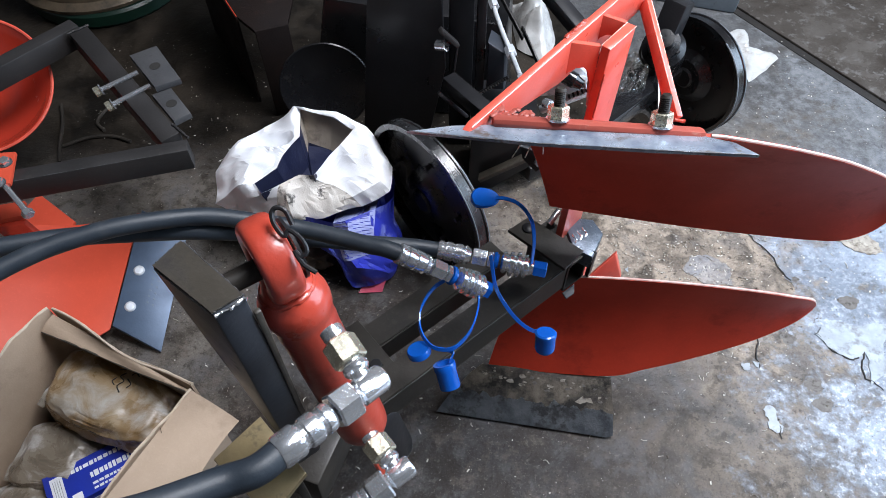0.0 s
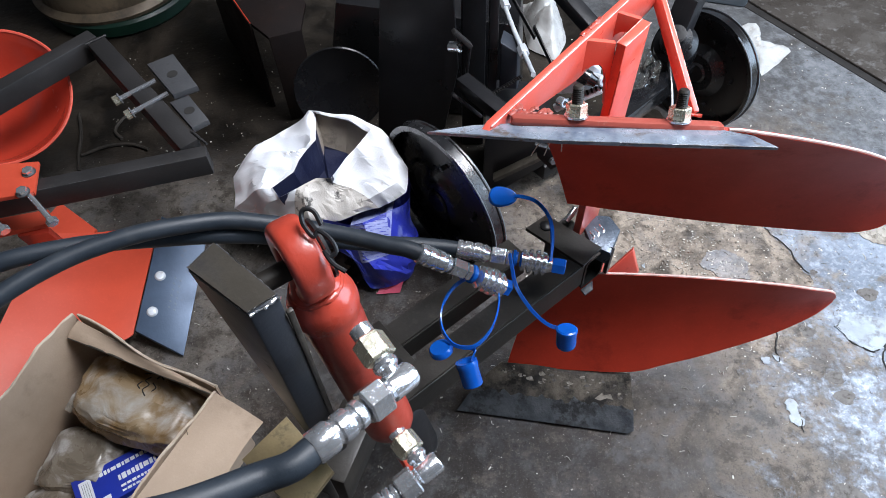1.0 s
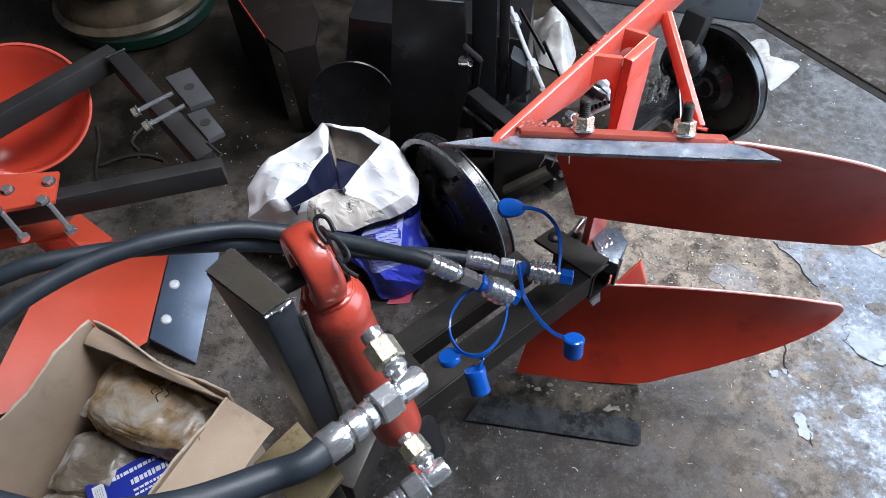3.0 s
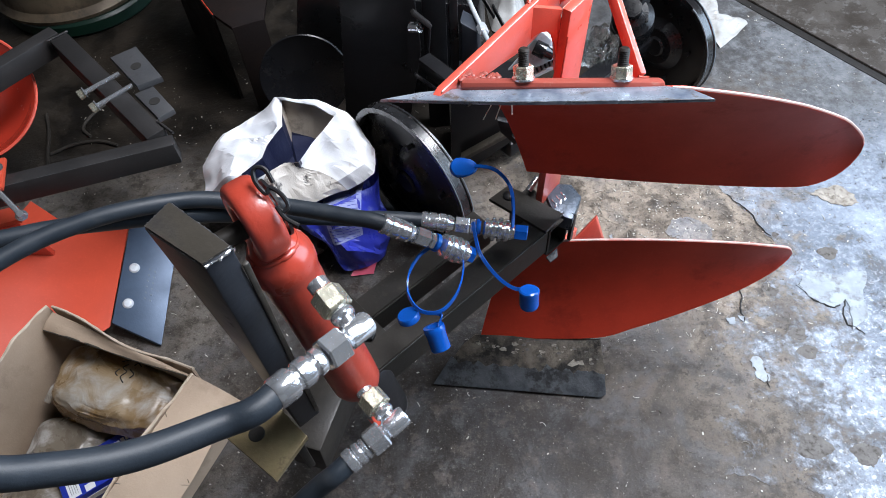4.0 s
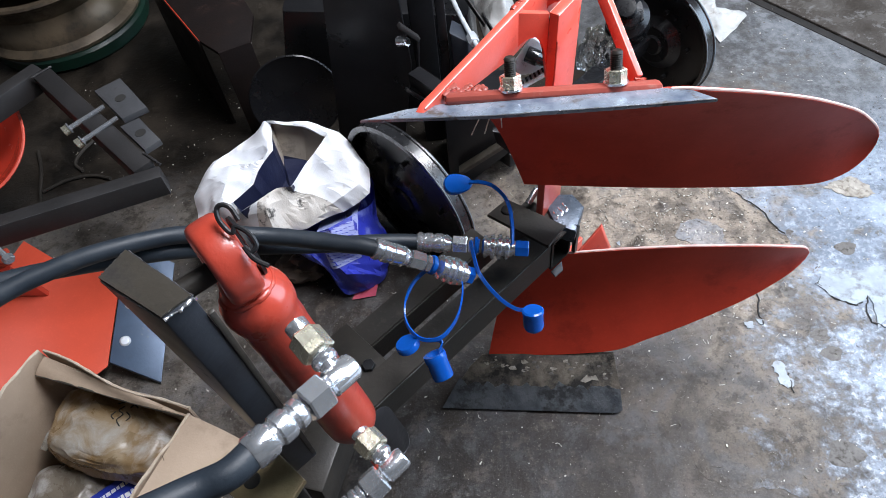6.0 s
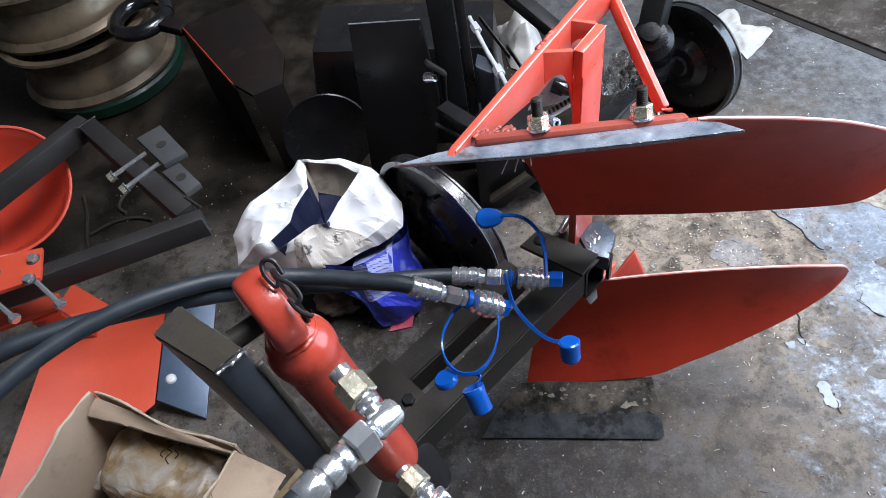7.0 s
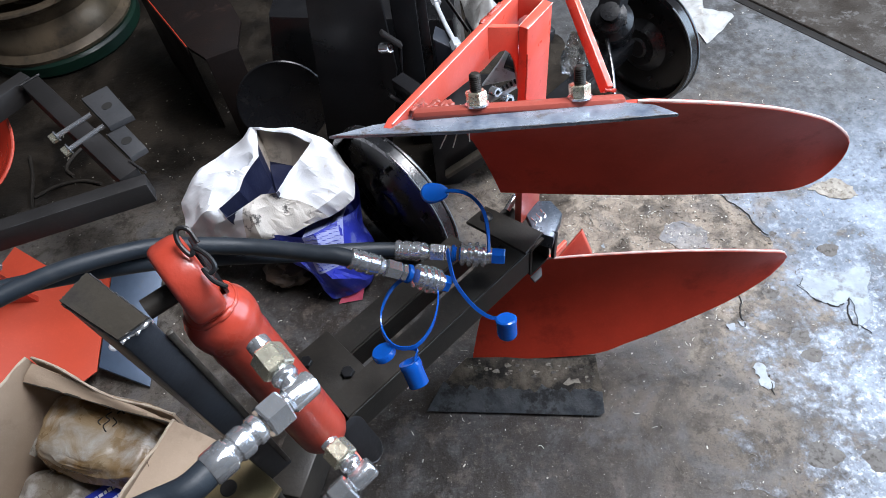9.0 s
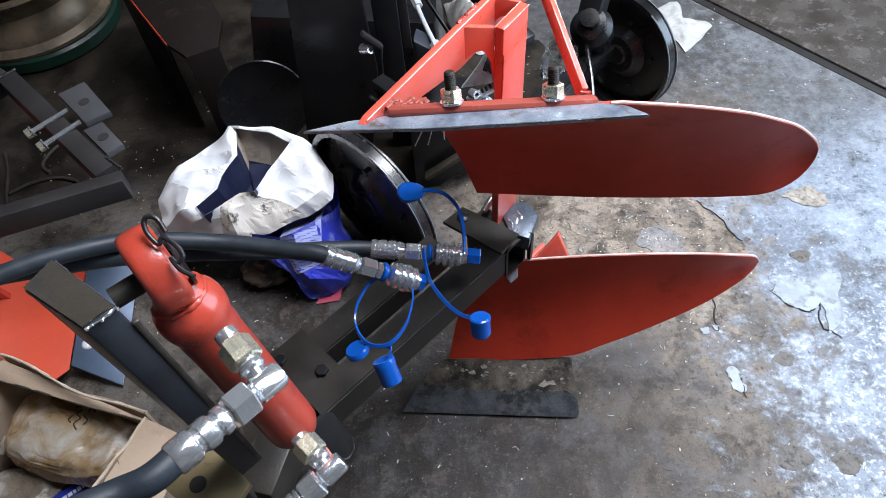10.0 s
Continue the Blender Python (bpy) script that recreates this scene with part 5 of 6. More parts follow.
# ---- cardboard box of spares ----
def cardboard_box():
    bx = thing("cardboard_box", (-0.72, 0.45, 0), "open brown cardboard box with torn flaps on the floor", "box")
    A = V(-0.785, 0.700, 0)
    e1, e2 = V(0.885, -0.464, 0).normalized(), V(-0.464, -0.885, 0).normalized()
    L1, L2, H, t = 0.345, 0.335, 0.285, 0.005
    random.seed(11)

    def wavy(p, q, z0, z1, n, label, lean):
        """A cardboard side with a slightly wavy top edge."""
        grid = []
        for i in range(13):
            u = i / 12
            base = Vector(p).lerp(Vector(q), u)
            row = []
            for j in range(9):
                v = j / 8
                w = V(*n) * (lean * v * v + 0.010 * v * math.sin(5 * u + 2) * math.sin(3.1 * u))
                row.append(base + w + V(0, 0, z0 + (z1 - z0 + 0.007 * math.sin(7 * u) + 0.004 * noise.noise(V(u * 9, z1, 0))) * v))
            grid.append(row)
        side = part("side_panel", shell(grid, t), CARD, bx, label)
        lip = [row[-1] + V(random.uniform(-0.0008, 0.0008), random.uniform(-0.0008, 0.0008), random.uniform(-0.0015, 0.0012)) for row in grid]
        part("torn_edge", pipe(lip, [random.uniform(0.0020, 0.0034) for _ in range(30)], 6, 3), CARD_EDGE, side, "pale torn corrugated edge")

    c0, c1, c2, c3 = A, A + e1 * L1, A + e1 * L1 + e2 * L2, A + e2 * L2
    wavy(c0, c1, 0.003, H, -e2, "", 0.004)
    wavy(c0, c3, 0.003, H + 0.006, -e1, "", 0.006)
    wavy(c1, c2, 0.003, H - 0.01, e1, "", -0.004)
    wavy(c3, c2, 0.003, H, e2, "", 0.004)
    part("base_panel", prism([c0, c1, c2, c3], (0, 0, 0.006)), CARD, bx)
    # a narrow flap leaning into the box along the back, tapering towards the plough
    inner, outer = V(-0.802, 0.666, 0.262), A + V(0.004, -0.006, H - 0.002)
    tip = c1 + V(-0.012, -0.004, H - 0.012)
    rows = []
    for i in range(15):
        u = i / 14
        p, q = inner.lerp(tip, u), outer.lerp(tip + V(0.002, 0.004, 0.002), u)
        rows.append([p.lerp(q, j / 4) + V(0, 0, 0.003 * math.sin(8 * u + j)) for j in range(5)])
    strip = part("flap", shell(rows, 0.003), CARD, bx, "narrow creased inner flap")
    part("torn_edge", pipe([row[0] for row in rows], [random.uniform(0.0012, 0.0026) for _ in range(20)], 6, 2), MAST_DUST, strip, "dark bent edge of the flap")
    # flap folded outwards on the side towards the plough
    grid = []
    for i in range(13):
        u = i / 12
        row = []
        for j in range(7):
            v = j / 6
            p = c1.lerp(c2, 0.01 + 0.97 * u) + V(0, 0, H - 0.008)
            p += e1 * (0.098 * v) + V(0, 0, -0.03 * v * v + 0.008 * math.sin(9 * u) * v)
            row.append(p)
        grid.append(row)
    flap = part("flap", shell(grid, 0.004), CARD, bx, "creased flap bent outwards")
    line = [grid[3][0].lerp(grid[6][6], k / 8) + V(random.uniform(-0.0012, 0.0012), random.uniform(-0.0012, 0.0012), 0.004) for k in range(9)]
    part("crease", pipe(line, 0.0007, 6, 2), RIM_TAN, flap, "dark crease in the card")
    line = [grid[6][6].lerp(grid[8][0], k / 9) + V(random.uniform(-0.003, 0.003), random.uniform(-0.003, 0.003), 0.0035) for k in range(10)]
    part("crease", pipe(line, [0.0005, 0.0011, 0.0007, 0.0012, 0.0006], 6, 2), MAST_DUST, flap, "dark crack in the card")


def spares():

    def bag(centre, a, b, c, yaw, seed, label, marks=(), skin_of=FILM):
        """A filled pillow of cloudy film with pinched, sealed ends and a scribbled mark."""
        bm = bmesh.new()
        bmesh.ops.create_icosphere(bm, subdivisions=5, radius=1.0)
        m = Matrix.Translation(centre) @ Matrix.Rotation(yaw, 4, "Z") @ Matrix.Diagonal((a, b, c, 1))
        for v in bm.verts:
            q = Vector([math.copysign(abs(x) ** 0.52, x) for x in v.co])
            pinch = 1 - 0.45 * max(0.0, abs(q.x) - 0.45) ** 1.2
            q.z *= pinch
            k = 1 + 0.14 * noise.noise(q * 1.3 + V(seed, 0, 0)) + 0.16 * (0.25 - abs(noise.noise(q * 1.9 + V(0, seed, 0)))) + 0.04 * (0.25 - abs(noise.noise(q * 5 + V(0, 0, seed))))
            v.co = m @ (q * k)
        skin = [v.co.copy() for v in bm.verts]
        b0 = thing("plastic_bag", centre, label, "bag", "bags of spares")
        film = part("film", bm, skin_of, b0, sharp=0.5)
        turn = Matrix.Rotation(yaw, 3, "Z")
        for side in (-1, 1):
            rows = []
            for i in range(9):
                u = i / 4 - 1
                p = V(*centre) + turn @ V(side * a * 0.93, u * b * 0.86, 0)
                q = p + turn @ V(side * 0.020, 0.002 * math.sin(5 * u), 0.004 * math.sin(7 * u + side))
                rows.append([p, p.lerp(q, 0.5) + V(0, 0, 0.002 * math.cos(9 * u)), q])
            part("sealed_end", shell(rows, 0.0008), FILM_PALE, b0, "flat sealed end of the film")
        for line in marks:
            pts = []
            for x, y in line:
                near = min((p for p in skin if p.z > centre.z), key=lambda p: (p.x - x) ** 2 + (p.y - y) ** 2)
                pts.append(V(x, y, near.z + 0.0008))
            part("pen_mark", pipe(pts, 0.0012, 6, 4), DARK, film, "dark scribbled pen mark")

    bag(V(-0.668, 0.566, 0.165), 0.132, 0.076, 0.058, -0.38, 1.0, "cloudy plastic bag of brown oily spares in the box", [[(-0.634, 0.597), (-0.644, 0.590), (-0.634, 0.580), (-0.644, 0.570), (-0.637, 0.557)], [(-0.622, 0.592), (-0.616, 0.598), (-0.608, 0.590)], [(-0.648, 0.604), (-0.630, 0.606), (-0.612, 0.602), (-0.600, 0.594)], [(-0.650, 0.588), (-0.656, 0.580), (-0.650, 0.572)], [(-0.628, 0.584), (-0.620, 0.574), (-0.626, 0.566)]])
    bag(V(-0.775, 0.470, 0.090), 0.085, 0.066, 0.055, -0.20, 5.0, "milky plastic bag of small spares in the box", (), FILM_PALE)
    bag(V(-0.80, 0.36, 0.075), 0.09, 0.07, 0.05, -0.9, 8.0, "milky plastic bag of small spares in the box", (), FILM_PALE)

    def carton(centre, yaw, tilt):
        ct = thing("carton", centre, "blue and white printed spare part carton in the box", "carton")
        m = Matrix.Translation(centre) @ Matrix.Rotation(yaw, 4, "Z") @ Matrix.Rotation(tilt, 4, "Y")
        part("carton_body", box(bmesh.new(), (0.160, 0.078, 0.050), m, 0.0015), CARTON_BLUE, ct)
        top = m @ Matrix.Translation((0, 0, 0.0254))
        rnd = random.Random(9)

        def bar_at(x, y, w, h, shade=PRINT_WHITE):
            part("print_bar", box(bmesh.new(), (w, h, 0.0006), top @ Matrix.Translation((x, y, 0))), shade, ct)

        bar_at(-0.058, -0.004, 0.022, 0.062)
        for k in range(4):
            bar_at(-0.058 + 0.004 * (k - 1.5), -0.004, 0.0012, 0.050, GREYBOX)
        bar_at(-0.030, -0.030, 0.018, 0.014)
        # two rows of print too small to read
        for y, h, x0 in ((0.022, 0.009, -0.030), (-0.002, 0.013, 0.000), (-0.020, 0.006, 0.000), (-0.030, 0.005, 0.000)):
            x = x0
            while x < 0.070:
                w = rnd.uniform(0.004, 0.010)
                bar_at(x + w / 2, y, w, h * rnd.uniform(0.75, 1.0))
                x += w + 0.0022
        part("print_bar", box(bmesh.new(), (0.120, 0.0006, 0.016), m @ Matrix.Translation((0, -0.0393, 0))), PRINT_WHITE, ct)

    carton(V(-0.690, 0.430, 0.114), 0.56, 0.02)


cardboard_box()
spares()


# ---- sack ----
# angle, radius and height of the crest; angle, radius and height of the cuff's lower edge
SACK_RIM = ((-147, 0.119, 0.278, -165, 0.22, 0.185), (-133, 0.122, 0.272, -151, 0.178, 0.185), (-121, 0.082, 0.28, -122, 0.122, 0.19), (-89, 0.051, 0.29, -72, 0.112, 0.2), (-58, 0.067, 0.298, -34, 0.148, 0.215), (-6, 0.062, 0.3, -15, 0.194, 0.235), (21, 0.099, 0.302, -1, 0.2, 0.258), (30, 0.136, 0.305, 32, 0.186, 0.262), (64, 0.126, 0.308, 63, 0.16, 0.282), (96, 0.135, 0.312, 106, 0.152, 0.285), (98, 0.061, 0.296, 126, 0.152, 0.28), (177, 0.043, 0.29, 153, 0.178, 0.262), (207, 0.06, 0.285, 175, 0.212, 0.225))


def sack():
    """A slumped sack: blue printed body, white lining rolled outwards over the mouth, a stained fold in front."""
    sk = thing("plastic_sack", (-0.25, 1.02, 0), "blue printed plastic sack with white lining rolled over", "sack")
    centre = V(-0.346, 1.097, 0)

    def way(a):
        return V(math.cos(radians(a)), math.sin(radians(a)), 0)

    def rim(i):
        """Crest and cuff at the running place i round the mouth, with straight folds between the corners."""
        n = len(SACK_RIM)
        lo, t = int(math.floor(i)), i - math.floor(i)
        out = []
        for k in (lo % n, (lo + 1) % n):
            a, rc, zc, b, ro, zo = SACK_RIM[k]
            out.append((centre + way(a) * rc + V(0, 0, zc), centre + way(b) * ro + V(0, 0, zo)))
        return out[0][0].lerp(out[1][0], t), out[0][1].lerp(out[1][1], t)

    def crumple(p, amount, seed):
        """Sharp-edged dents: ridged noise at two sizes."""
        a = 0.30 - abs(noise.noise(p * 8 + V(seed, 0, 3)))
        b = 0.25 - abs(noise.noise(p * 19 + V(0, seed, 7)))
        return p + V(0.2, -0.55, 0.8) * (a + 0.35 * b) * amount + noise.noise_vector(p * 9 + V(seed, 2, 0)) * amount * 0.35

    crests = []

    def sheet(rows, start, stop, step, seed, amount, closed=False):
        """A crumpled sheet between the running places start and stop; rows give points from crest and cuff."""
        bm = bmesh.new()
        count = int(round((stop - start) / step))
        loops = []
        for f in rows:
            # both sides of a crest share its dents
            deep = amount if f not in crests else 0.014
            loops.append([bm.verts.new(crumple(f(*rim(start + step * k)), deep, seed)) for k in range(count + (0 if closed else 1))])
        for i, (a, b) in enumerate(zip(loops, loops[1:])):
            for k in range(count):
                j = (k + 1) % len(a)
                q = (a[k], b[k], b[j], a[j])
                if noise.noise(V(i * 0.31, k * 0.17, seed)) > 0:
                    bm.faces.new((q[0], q[1], q[2]))
                    bm.faces.new((q[0], q[2], q[3]))
                else:
                    bm.faces.new((q[0], q[1], q[3]))
                    bm.faces.new((q[1], q[2], q[3]))
        bmesh.ops.subdivide_edges(bm, edges=bm.edges[:], cuts=1, use_grid_fill=True, smooth=0.35)
        return bm

    # blue body, narrower than the cuff, slumped on the floor towards the plough
    def body_row(v):
        def f(crest, cuff):
            d = cuff - centre
            a = math.atan2(d.y, d.x)
            low = V(-0.198 + math.cos(a) * 0.058, 0.985 + math.sin(a) * 0.055, 0.003)
            high = V(-0.285 + math.cos(a) * 0.140, 1.075 + math.sin(a) * 0.095, 0.205)
            p = low.lerp(high, v ** 1.5)
            p.z = 0.003 + 0.200 * v
            return p + V(math.cos(a), math.sin(a), 0) * 0.014 * math.sin(math.pi * v)
        return f

    bm = sheet([body_row(k / 9) for k in range(10)], 0, 13, 0.25, 1.0, 0.085, True)
    for v in bm.verts:
        v.co.z = max(0.003, v.co.z)
    tree = BVHTree.FromBMesh(bm)
    body = part("sack_body", bm, SACK_BLUE, sk, "blue printed sack body", sharp=0.5)
    # a pale printed panel with fine lines too small to read
    rnd = random.Random(15)

    def on_body(x, z, off):
        hit = tree.ray_cast(V(x, 0.50, z + 0.40), V(0, 0.80, -0.60).normalized())[0]
        return hit + V(0, -0.8, 0.6) * off if hit else None

    rows = []
    for i in range(15):
        u = i / 14
        row = [on_body(-0.288 + 0.030 * u + (0.110 - 0.040 * u) * j / 8, 0.222 - 0.185 * u + 0.024 * j / 8, 0.0010) for j in range(9)]
        if all(row):
            rows.append(row)
    panel = part("print_panel", shell(rows, 0.0006), SACK_PRINT, body, "pale lavender printed panel")
    for k in range(16):
        u = (k + 0.7) / 17
        x0 = -0.282 + 0.030 * u
        end, z = x0 + 0.098 - 0.040 * u, 0.222 - 0.185 * u
        first = x0
        while x0 < end:
            x1 = min(end, x0 + rnd.uniform(0.006, 0.020))
            line = [on_body(x0 + (x1 - x0) * j / 4, z + 0.024 * (x0 - first) / 0.11, 0.0019) for j in range(5)]
            if all(line):
                part("print_bar", pipe(line, rnd.uniform(0.0005, 0.0009), 5, 1), SACK_BLUE, panel, "fine blue print")
            x0 = x1 + 0.003

    # lining: over the crest and down as a cuff
    fold_a, fold_b = V(-0.355, 1.138, 0.29), V(-0.463, 1.163, 0.275)

    def cuff_row(k):
        def f(crest, cuff):
            p = crest.lerp(cuff, k) + V(0, 0, 0.016) * math.sin(math.pi * k)
            # a sharp valley across the back of the lining
            d = fold_b - fold_a
            u = (p - fold_a).dot(d) / d.length_squared
            if -0.3 < u < 1.2:
                off = (p - fold_a - d * u).y
                p.z -= 0.060 * max(0.0, 1 - abs(off) / 0.030) * min(1.0, k * 5) * (1.1 - 0.6 * max(0, u))
            return p
        return f

    outside = [cuff_row(k) for k in (0.0, 0.05, 0.12, 0.20, 0.29, 0.38, 0.48, 0.58, 0.70, 0.82, 0.92, 1.0)]
    crests.append(outside[0])
    part("lining", sheet(outside, 4.0, 15.0, 0.125, 4.0, 0.052), SACK_WHITE, sk, "white crumpled lining rolled over the mouth", sharp=0.35)
    part("stained_fold", sheet(outside, 2.0, 4.0, 0.125, 4.0, 0.052), SACK_STAINED, sk, "grey and beige stained fold of the lining", sharp=0.35)

    # inside of the mouth, its deep shade put into dark navy
    well = centre + V(0.020, -0.020, 0)

    def in_row(k, sink=0.095):
        def f(crest, cuff):
            p = crest.lerp(well + V(0, 0, crest.z), 0.30 * k ** 1.5)
            return p - V(0, 0, 0.001 + sink * k)
        return f

    inside = [in_row(k) for k in (0.0, 0.12, 0.3, 0.55, 0.8, 1.0)]
    # beige back wall, its shade put into the colour
    part("inner_ply", sheet(inside[:5], 6.8, 9.5, 0.1, 4.0, 0.014), SACK_BEIGE, sk, "beige inner ply, partly shade in its colour", sharp=0.4)
    part("inner_sack", sheet(inside[4:], 6.8, 9.5, 0.1, 4.0, 0.014), SACK_NAVY, sk, "blue folded inside of the sack, shade in its colour", sharp=0.4)
    part("inner_sack", sheet(inside, 9.5, 19.8, 0.1, 4.0, 0.014), SACK_NAVY, sk, "blue folded inside of the sack, shade in its colour", sharp=0.4)
    # dark sheet added across the well in place of its shade
    bm = bmesh.new()
    ring = [bm.verts.new(in_row(0.82)(*rim(k * 0.5))) for k in range(26)]
    mid = bm.verts.new(well + V(0, 0, 0.218))
    for k in range(26):
        bm.faces.new((ring[k], ring[(k + 1) % 26], mid))
    bmesh.ops.subdivide_edges(bm, edges=bm.edges[:], cuts=2, use_grid_fill=True)
    for v in bm.verts:
        v.co = crumple(v.co, 0.02, 2.0)
    part("mouth_shade", bm, SACK_NAVY, sk, "dark sheet standing for the shade deep in the sack", sharp=0.4)

    def tab():
        """The sack's lower corner, folded flat and creased."""
        rows = []
        for i in range(9):
            u = i / 8
            a, b = V(-0.150, 0.985, 0.040).lerp(V(-0.176, 0.915, 0.006), u), V(-0.200, 0.965, 0.026).lerp(V(-0.235, 0.912, 0.005), u)
            rows.append([crumple(a.lerp(b, j / 8), 0.012, 9.0) for j in range(9)])
        for row in rows:
            for p in row:
                p.z = max(0.003, p.z)
        return shell(rows, 0.002)

    part("corner_tab", tab(), PINK, sk, "pink sack corner")


def brown_bag():
    """A small crumpled bag in the angle between sack and plough."""
    bm = bmesh.new()
    bmesh.ops.create_icosphere(bm, subdivisions=4, radius=1.0)
    for v in bm.verts:
        p = v.co * (1 + 0.30 * noise.noise(v.co * 1.7) + 0.22 * (0.3 - abs(noise.noise(v.co * 3.1))))
        v.co = V(-0.345, 1.020, 0.034) + V(p.x * 0.065, p.y * 0.05, max(p.z, -0.95) * 0.034)
    tagged(part("scrap_bag", bm, BAG_BROWN, sharp=0.5), "small crumpled brown plastic bag beside the sack", "bag")


brown_bag()
sack()


# ---- the black implement behind ----
def gauge_wheel(name, centre, normal, r, width, label, tread):
    w = thing(name, (centre[0], centre[1], 0), label, "wheel", "black gauge wheels")
    n = Vector(normal).normalized()
    c = Vector(centre)
    rim = [(r * 0.93, -width / 2), (r, -width / 2), (r * 1.0, -width / 2 + 0.004), (r * 0.985, -width / 2 + 0.006), (r * 0.985, width / 2 - 0.006), (r, width / 2 - 0.004), (r, width / 2), (r * 0.93, width / 2), (r * 0.93, -width / 2)]
    part("rim", lathe(rim, c, n, 64), tread, w, "scuffed black steel rim")
    disc = [(0.0, 0.02), (r * 0.30, 0.02), (r * 0.36, 0.012), (r * 0.45, 0.0), (r * 0.75, 0.0), (r * 0.85, -0.006), (r * 0.935, -0.010), (r * 0.935, -0.016), (r * 0.74, -0.006), (r * 0.44, -0.006), (0.0, 0.010)]
    part("disc", lathe(disc, c, n, 64), WHEEL_BLACK, w, "black dished wheel disc")
    part("hub", lathe([(0.0, 0.0), (r * 0.17, 0.0), (r * 0.17, 0.022), (r * 0.14, 0.026), (0.0, 0.026)], c, n, 28), WHEEL_BLACK, w)
    _, s, u = across(n)
    # worn lip of the rim, its highlight painted only on the lit side
    for side in (-1, 1):
        lip = [c + n * side * width / 2 + (s * math.cos(a) + u * math.sin(a)) * r * 0.992 for a in (2 * math.pi * k / 72 for k in range(73))]
        lip = [p for p in lip if p.x - c.x > 0.35 * r * abs(s.x)]
        cut = max(range(len(lip)), key=lambda k: (lip[k] - lip[k - 1]).length)
        part("worn_or_lit_edge", pipe(lip[cut:] + lip[:cut], 0.0020, 6, 1), GREYBOX, w, "worn rim edge with its highlight painted on the lit side")
    for k in range(5):
        a = 2 * math.pi * k / 5 + 0.4
        part("wheel_bolt", hexagon(c + (s * math.cos(a) + u * math.sin(a)) * r * 0.58 + n * 0.0, n, 0.011, 0.013), PLATE_GREY if tread is RIM_WORN else WHEEL_BLACK, w)
    return w


gauge_wheel("gauge_wheel", (-0.060, 1.060, 0.1965), (-0.764, -0.645, -0.014), 0.1955, 0.030, "scuffed black steel gauge wheel beside the sack", RIM_WORN)
gauge_wheel("gauge_wheel", (0.655, 1.520, 0.167), (-0.80, -0.58, 0.10), 0.167, 0.034, "glossy black gauge wheel standing on the floor", BLACK_GLOSS)


def black_implement():
    im = thing("black_implement", (0.1, 1.35, 0), "black painted tillage implement standing behind the sack", "implement")
    part("side_plate", prism([V(-0.255, 1.42, 0.0), V(-0.075, 1.41, 0.0), V(-0.020, 1.39, 0.30), V(-0.030, 1.40, 0.525), V(-0.195, 1.41, 0.540)], (0.003, 0.010, 0), 0.002), BLACK, im, "flat black side plate")
    # block added to darken the background behind the side plate
    part("dark_backing", prism([V(-0.420, 1.60, 0.0), V(0.160, 1.52, 0.0), V(0.140, 1.52, 0.330), V(-0.340, 1.60, 0.360)], (0.03, 0.22, 0), 0.012), WHEEL_BLACK, im, "large black block added to fill the dark background")
    part("plate_edge", pipe([(-0.195, 1.412, 0.541), (-0.030, 1.402, 0.526)], 0.0018, 8, 1), GREYBOX, im, "pale line along the top of the plate")
    part("pipe_end", lathe([(0.007, 0.028), (0.011, 0.028), (0.012, 0.0), (0.007, 0.0), (0.007, 0.028)], (-0.036, 1.272, 0.462), V(0.65, -0.55, 0.35), 20), ZINC, im, "bright hollow pipe end")
    part("bracket", bar((-0.031, 1.26, 0.512), (0.007, 1.26, 0.472), 0.010, 0.022, (0, -1, 0.4), 0.002), FRAME_GREY, im, "black flat bracket")
    part("bracket", bar((0.006, 1.262, 0.470), (-0.002, 1.262, 0.391), 0.006, 0.022, (0, -1, 0.4), 0.002), BLACK, im, "black flat bracket")
    bar_pts = (V(-0.013, 1.24, 0.390), V(0.090, 1.10, 0.395))
    cross = part("cross_bar", bar(*bar_pts, 0.034, 0.034, bevel=0.003), BLACK, im, "black square cross bar")
    part("worn_or_lit_edge", pipe([bar_pts[0] + V(0.012, 0.012, 0.0165), bar_pts[1] + V(0.012, 0.012, 0.0165)], 0.0007, 6, 1), FRAME_GREY, cross, "rubbed edge of the bar")
    part("lower_link", bar((-0.036, 1.22, 0.372), (0.030, 1.20, 0.318), 0.008, 0.026, (0, -0.8, 0.6), 0.002), BLACK, im, "black flat link")
    part("upright", bar((0.066, 1.36, 0.0), (0.062, 1.36, 0.70), 0.022, 0.030, (0, 1, 0), 0.003), BLACK, im, "black upright")
    part("upright", bar((0.02, 1.44, 0.0), (0.02, 1.44, 0.75), 0.06, 0.04, (0, 1, 0), 0.003), BLACK, im, "black upright")
    part("gear_case", prism([V(0.078, 1.33, 0.425), V(0.119, 1.32, 0.400), V(0.124, 1.32, 0.290), V(0.080, 1.33, 0.285)], (0.012, 0.050, 0), 0.006), MAST_BLACK, im, "dark blue-grey gear case")
    rack = (V(0.062, 1.285, 0.312), V(0.128, 1.285, 0.362))
    rail = part("toothed_rail", bar(*rack, 0.008, 0.010, (0, -0.8, 0.6), 0.001), BLACK, im, "black rail with fine teeth")
    for k in range(12):
        p = rack[0].lerp(rack[1], (k + 0.5) / 12) + V(0, -0.006, 0.003)
        part("rail_tooth", bar(p, p + V(0.0028, 0, 0.002), 0.006, 0.006, (0, -0.8, 0.6), 0.0008), FRAME_GREY, rail)
